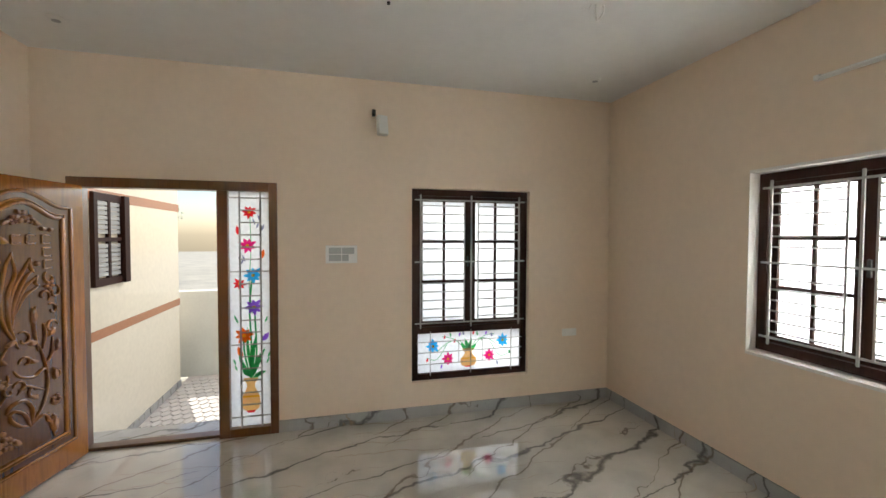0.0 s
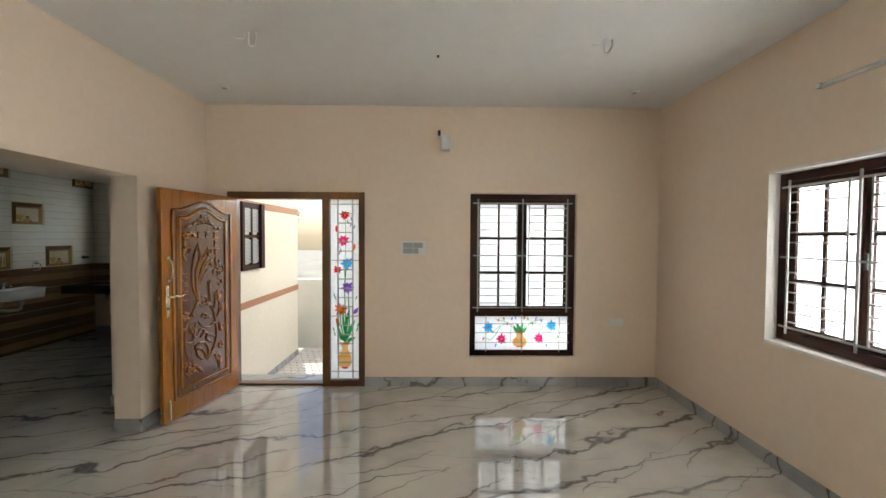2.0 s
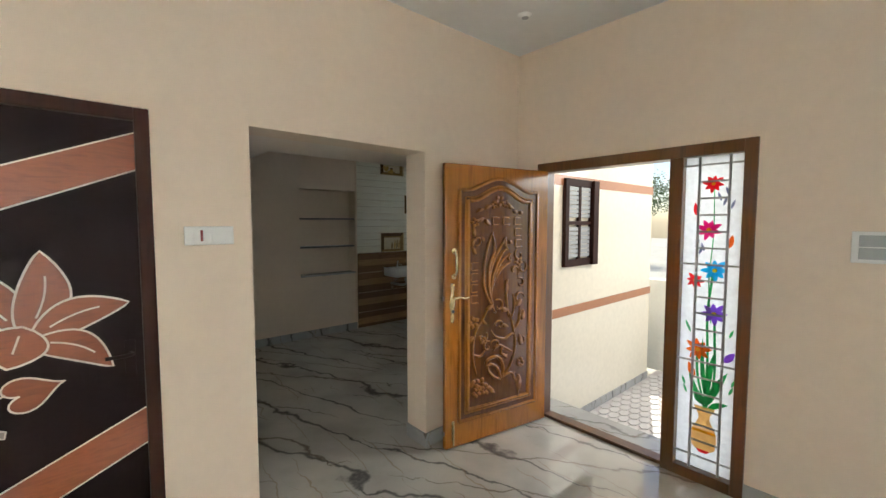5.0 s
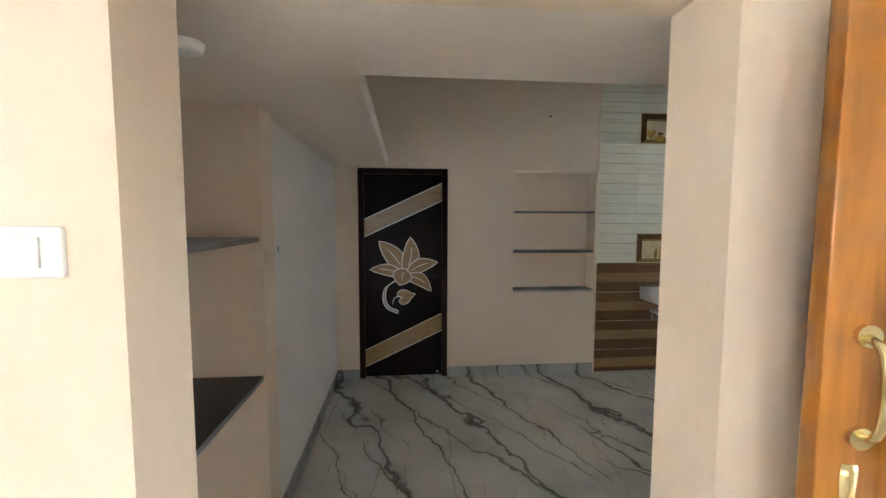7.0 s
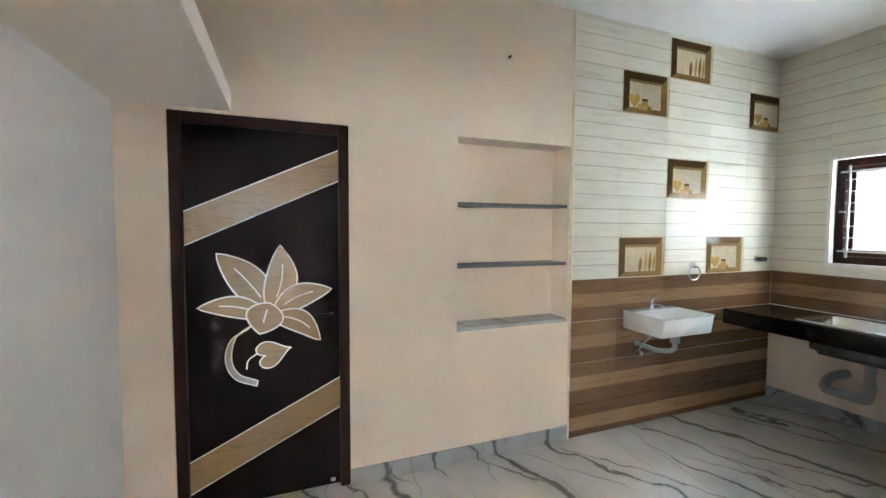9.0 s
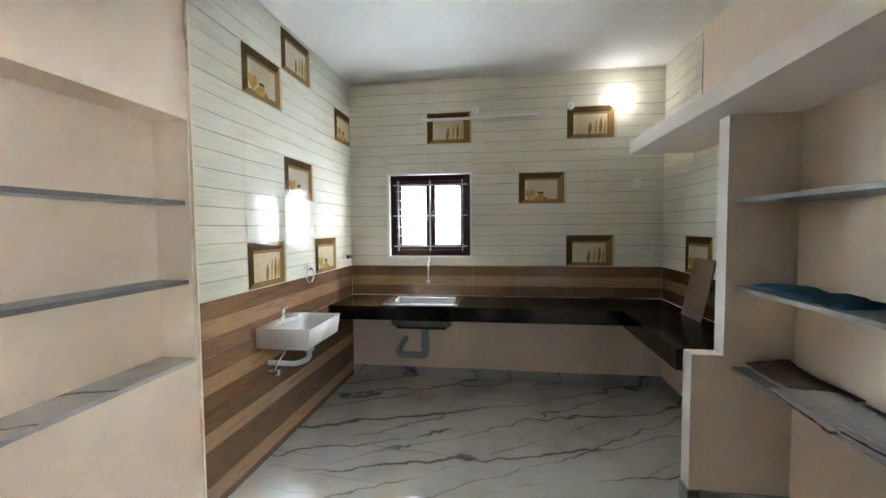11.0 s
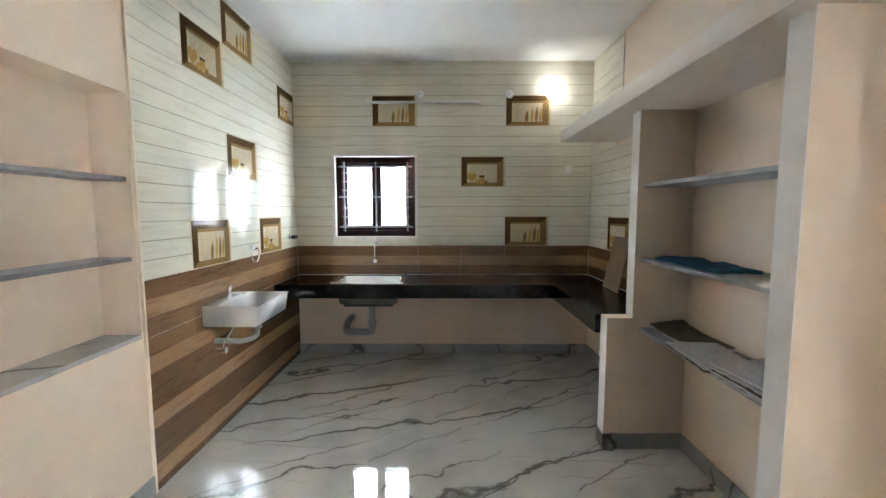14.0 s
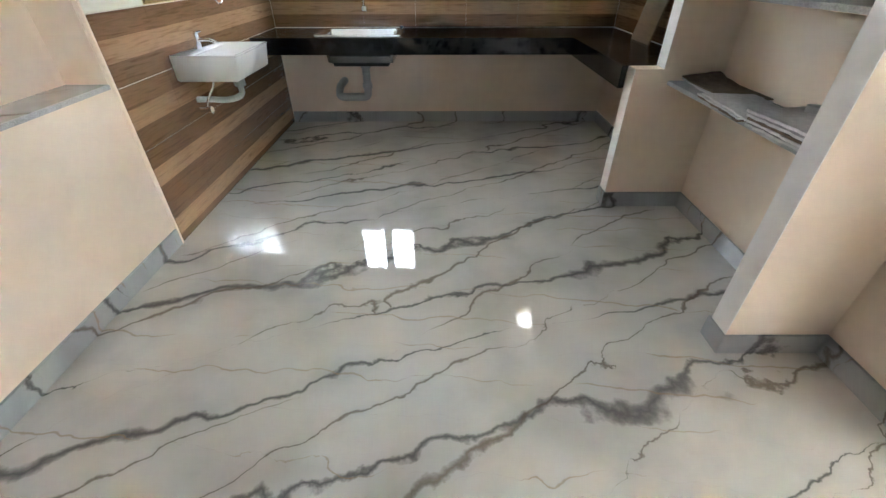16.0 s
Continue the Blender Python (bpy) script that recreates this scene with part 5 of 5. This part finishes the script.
# ---- loose things on the alcove shelves ----
ck = thing("folded_cloth", (1.77, 1.38, 1.24), "crumpled teal cloth lying on the granite shelf", "cloth")
bm = bmesh.new()
NX, NY = 30, 14
grid = []
for j in range(NY + 1):
    row = []
    for i in range(NX + 1):
        u, v = i / NX, j / NY
        edge = 0.03 * noise.noise((u * 5, v * 5, 2.0))
        hgt = 0.012 + 0.022 * max(0, noise.noise((u * 7, v * 4, 0.3)) + 0.25) * math.sin(math.pi * u) + 0.012 * math.sin(math.pi * v)
        row.append(bm.verts.new((1.48 + 0.58 * u + edge, 1.28 + 0.20 * v + edge * 0.8, 1.24 + hgt)))
    grid.append(row)
for j in range(NY):
    for i in range(NX):
        bm.faces.new((grid[j][i], grid[j][i + 1], grid[j + 1][i + 1], grid[j + 1][i]))
rim = bmesh.ops.extrude_edge_only(bm, edges=[e for e in bm.edges if e.is_boundary])
for v in rim["geom"]:
    if isinstance(v, bmesh.types.BMVert):
        v.co.z = 1.2405
part("cloth", bm, CLOTH, ck, "", True)


def layers(name, cx, cy, z, w, d, count, thick, turn, material, label, category, seed, curl=0.0):
    """A loose pile of torn sheets, each warped and a little out of line with the one below."""
    rng = random.Random(seed)
    t = thing(name, (cx, cy, z), label, category, "things on the lower shelf")
    n = 12
    for k in range(count):
        bm = bmesh.new()
        ox, oy, low = rng.uniform(-0.018, 0.018), rng.uniform(-0.015, 0.015), k * thick
        top = []
        for j in range(n + 1):
            row = []
            for i in range(n + 1):
                u, v = i / n, j / n
                rag = 0.012 * noise.noise((u * 9 + seed, v * 9, k * 3.1))
                up = 0.006 * abs(noise.noise((u * 2 + seed, v * 2, k * 0.2))) + curl * max(0.0, u - 0.45) ** 2 * (1 - v * 0.6)
                row.append(bm.verts.new((w * (u - 0.5) + ox + rag, d * (v - 0.5) + oy + rag, low + thick * 0.8 + up)))
            top.append(row)
        for j in range(n):
            for i in range(n):
                bm.faces.new((top[j][i], top[j][i + 1], top[j + 1][i + 1], top[j + 1][i]))
        ex = bmesh.ops.extrude_face_region(bm, geom=bm.faces[:])
        for q in ex["geom"]:
            if isinstance(q, bmesh.types.BMVert):
                q.co.z -= thick * 0.75
        part("sheet", bm, material[k % len(material)], t, "", False, pose(cx, cy, z, 0, 0, turn + rng.uniform(-4, 4)))


layers("paper_stack", 1.19, 1.415, 0.801, 0.38, 0.27, 5, 0.013, 5, (PAPER, PALEPAPER, BOARD), "stack of worn grey papers and card, torn at the edge", "papers", 3)
layers("cardboard", 1.58, 1.425, 0.801, 0.40, 0.24, 3, 0.008, -8, (BOARD, PAPER, PALEPAPER), "pale torn cardboard sheets on the lower shelf", "cardboard", 5)
layers("brown_board", 1.90, 1.35, 0.801, 0.44, 0.22, 2, 0.007, 4, (PAPER, BOARD), "warped brown stained board curling up at one end", "board", 9, 0.12)
rl = thing("tape_roll", (1.29, 1.37, 0.876), "small tape roll on the papers", "tape")
part("roll", lathe([(0.018, 0.0), (0.03, 0.0), (0.03, 0.022), (0.018, 0.022)], 18), PAPER, rl, "", False, Matrix.Translation((1.29, 1.37, 0.876)))
lb = thing("leaning_board", (3.06, 1.3, 0.86), "brown wood-print tile leaning on the counter wall", "board")
part("board", boxes((0, 0.32, 0, 0.01, 0, 0.46), bevel=0.002), LEANWOOD, lb, move=pose(2.90, 1.335, 0.862, 12, 0, 0))

# ---- porch and outside ----
structure("porch_floor", boxes((1.62, 7.0, -6.0, 1.0, -0.56, -0.46)), PAVERGREY, "paved porch floor", "pavement")
pw = structure("porch_wall", boxes((1.62, 4.22, 0.99, 1.0, -0.46, 2.95)), PORCHWALL, "glossy cream tiled porch wall")
for z0, z1 in ((0.70, 0.79), (2.01, 2.11)):
    structure("porch_border", boxes((1.62, 4.23, 0.982, 0.99, z0, z1)), TERRA, "terracotta tile border on the porch wall", "trim")
structure("porch_skirting", boxes((1.62, 4.22, 0.978, 0.99, -0.46, -0.37)), SKIRT, "grey marble skirting of the porch", "baseboard")
structure("porch_roof", boxes((1.62, 5.2, -1.6, 1.0, 2.95, 3.1)), CEIL, "white porch roof slab", "ceiling")
structure("porch_sill", boxes((1.505, 1.76, -0.70, 0.98, -0.03, 0.004), (1.62, 1.74, -0.70, 0.98, -0.46, -0.03)), SKIRT, "grey stone door sill", "trim")
structure("porch_parapet", boxes((4.6, 4.75, -0.9, 4.4, -0.46, 0.84), bevel=0.01), PORCHWHITE, "pale painted porch parapet")
pwn = tagged(new("window_4"), "dark louvred window in the porch wall", "window", kind="structure")
part("window_frame", boxes((2.09, 2.15, 0.95, 1.0, 1.20, 2.08), (2.58, 2.68, 0.92, 1.0, 1.20, 2.08), (2.15, 2.58, 0.951, 1.0, 1.20, 1.27), (2.15, 2.58, 0.951, 1.0, 2.01, 2.08), (2.15, 2.58, 0.955, 0.985, 1.62, 1.66), (2.34, 2.38, 0.954, 0.985, 1.27, 2.01)), DARKWOOD, pwn)
for k in range(16):
    z = 1.29 + 0.045 * k
    if not 1.58 < z < 1.67:
        part("slat", boxes((2.16, 2.57, 0.962, 0.966, z, z + 0.038)), GREYPLASTIC, pwn, move=Matrix.Identity(4))
structure("ground", boxes((-60, 60, -60, 60, -0.9, -0.565)), EARTH, "dry pale ground round the house", "ground")


def tree(x, y, h, seed):
    rng = random.Random(seed)
    t = thing("tree", (x, y, -0.565), "small leafy green tree outside the porch", "tree", "trees")
    part("trunk", tube(bmesh.new(), smooth_line([(x, y, -0.6), (x + 0.1, y, h * 0.3), (x - 0.05, y + 0.1, h * 0.6), (x, y, h * 0.8)], 5), 0.12, 8, lambda u: 1 - 0.7 * u), BARK, t)
    for k in range(5):
        a = k * 1.3
        part("limb", tube(bmesh.new(), [(x, y, h * (0.4 + 0.06 * k)), (x + 0.6 * math.cos(a), y + 0.6 * math.sin(a), h * (0.6 + 0.06 * k))], 0.04, 6, lambda u: 1 - 0.7 * u), BARK, t)
    bm = bmesh.new()
    for _ in range(2200):
        a, b, r_ = rng.uniform(0, 6.28), rng.uniform(-1, 1), rng.random() ** 0.4
        lump = 1 + 0.35 * noise.noise((math.cos(a) * 2 + seed, math.sin(a) * 2, b * 2))
        p = Vector((x + h * 0.34 * r_ * lump * math.cos(a) * math.sqrt(1 - b * b), y + h * 0.34 * r_ * lump * math.sin(a) * math.sqrt(1 - b * b), h * 0.72 + h * 0.3 * r_ * lump * b))
        d = Vector((rng.uniform(-1, 1), rng.uniform(-1, 1), rng.uniform(-1, 0.4))).normalized()
        s = d.orthogonal().normalized() * 0.05
        d *= 0.14
        v = [bm.verts.new(q) for q in (p, p + d * 0.5 + s, p + d, p + d * 0.5 - s)]
        bm.faces.new(v)
    part("crown", bm, LEAF, t)


tree(24.0, 4.6, 2.3, 1)
tree(22.0, 8.5, 4.4, 2)
tree(27.0, 2.0, 2.0, 3)

# ---- pieces of walls and pavement ----
wall_tiles("plank_tile", wall_kn, PLANK, "y", 4.325, NC, [0.0, 0.24, 0.55, 0.86, 1.17])
wall_tiles("cream_tile", wall_kn, CREAM, "y", 4.325, NC, ROWS, niche_skip(NICHES_N), lines=3)
wall_tiles("plank_tile", wall_ke, PLANK, "x", 3.935, EC, [0.862, 1.17])
wall_tiles("cream_tile", wall_ke, CREAM, "x", 3.935, [c for c in EC if c <= 3.04], ROWS, niche_skip(NICHES_E), lines=3)
wall_tiles("cream_tile", wall_ke, CREAM, "x", 3.935, [3.93, 4.324], ROWS, lines=3)
wall_tiles("cream_tile", wall_ke, CREAM, "x", 3.935, [3.04, 3.51, 3.93], [1.17, 1.245], lines=3)
wall_tiles("cream_tile", wall_ke, CREAM, "x", 3.935, [3.04, 3.51, 3.93], [2.125] + ROWS[4:], niche_skip(NICHES_E), lines=3)
wall_tiles("plank_tile", wall_ks, PLANK, "Y", 1.2205, SC, [0.862, 1.17])
wall_tiles("cream_tile", wall_ks, CREAM, "Y", 1.2205, SC, ROWS[:4], niche_skip(NICHES_S), lines=3)
wall_tiles("cream_tile", wall_ks, CREAM, "Y", 1.2205, [3.32, 3.934], ROWS[3:], lines=3)
wall_tiles("cream_tile", wall_ks, CREAM, "Y", 1.2205, [3.22, 3.32], [2.245, 2.41, 2.72, 3.03, 3.058], lines=3)
structure("tile_edge_trim", boxes((1.688, 1.70, 4.318, 4.333, 0.0, 3.058)), PEACH, "narrow painted strip at the edge of the tiles", "trim")
paver_mesh = bpy.data.meshes.new("paver")
bm = plate([(0.075 * math.cos(math.pi * k / 3), 0.052 * math.sin(math.pi * k / 3)) for k in range(6)], 0.012)
bm.transform(pose(0, 0, 0, -90, 0, 0))
bmesh.ops.recalc_face_normals(bm, faces=bm.faces)
bm.to_mesh(paver_mesh)
bm.free()
paver_mesh.materials.append(PAVER)
porch = bpy.data.objects["porch_floor"]
for i in range(20):
    for j in range(15):
        ob = link("paver", paver_mesh, porch)
        ob.location = (1.85 + 0.135 * i, 0.92 - 0.11 * j - 0.055 * (i % 2), -0.461)
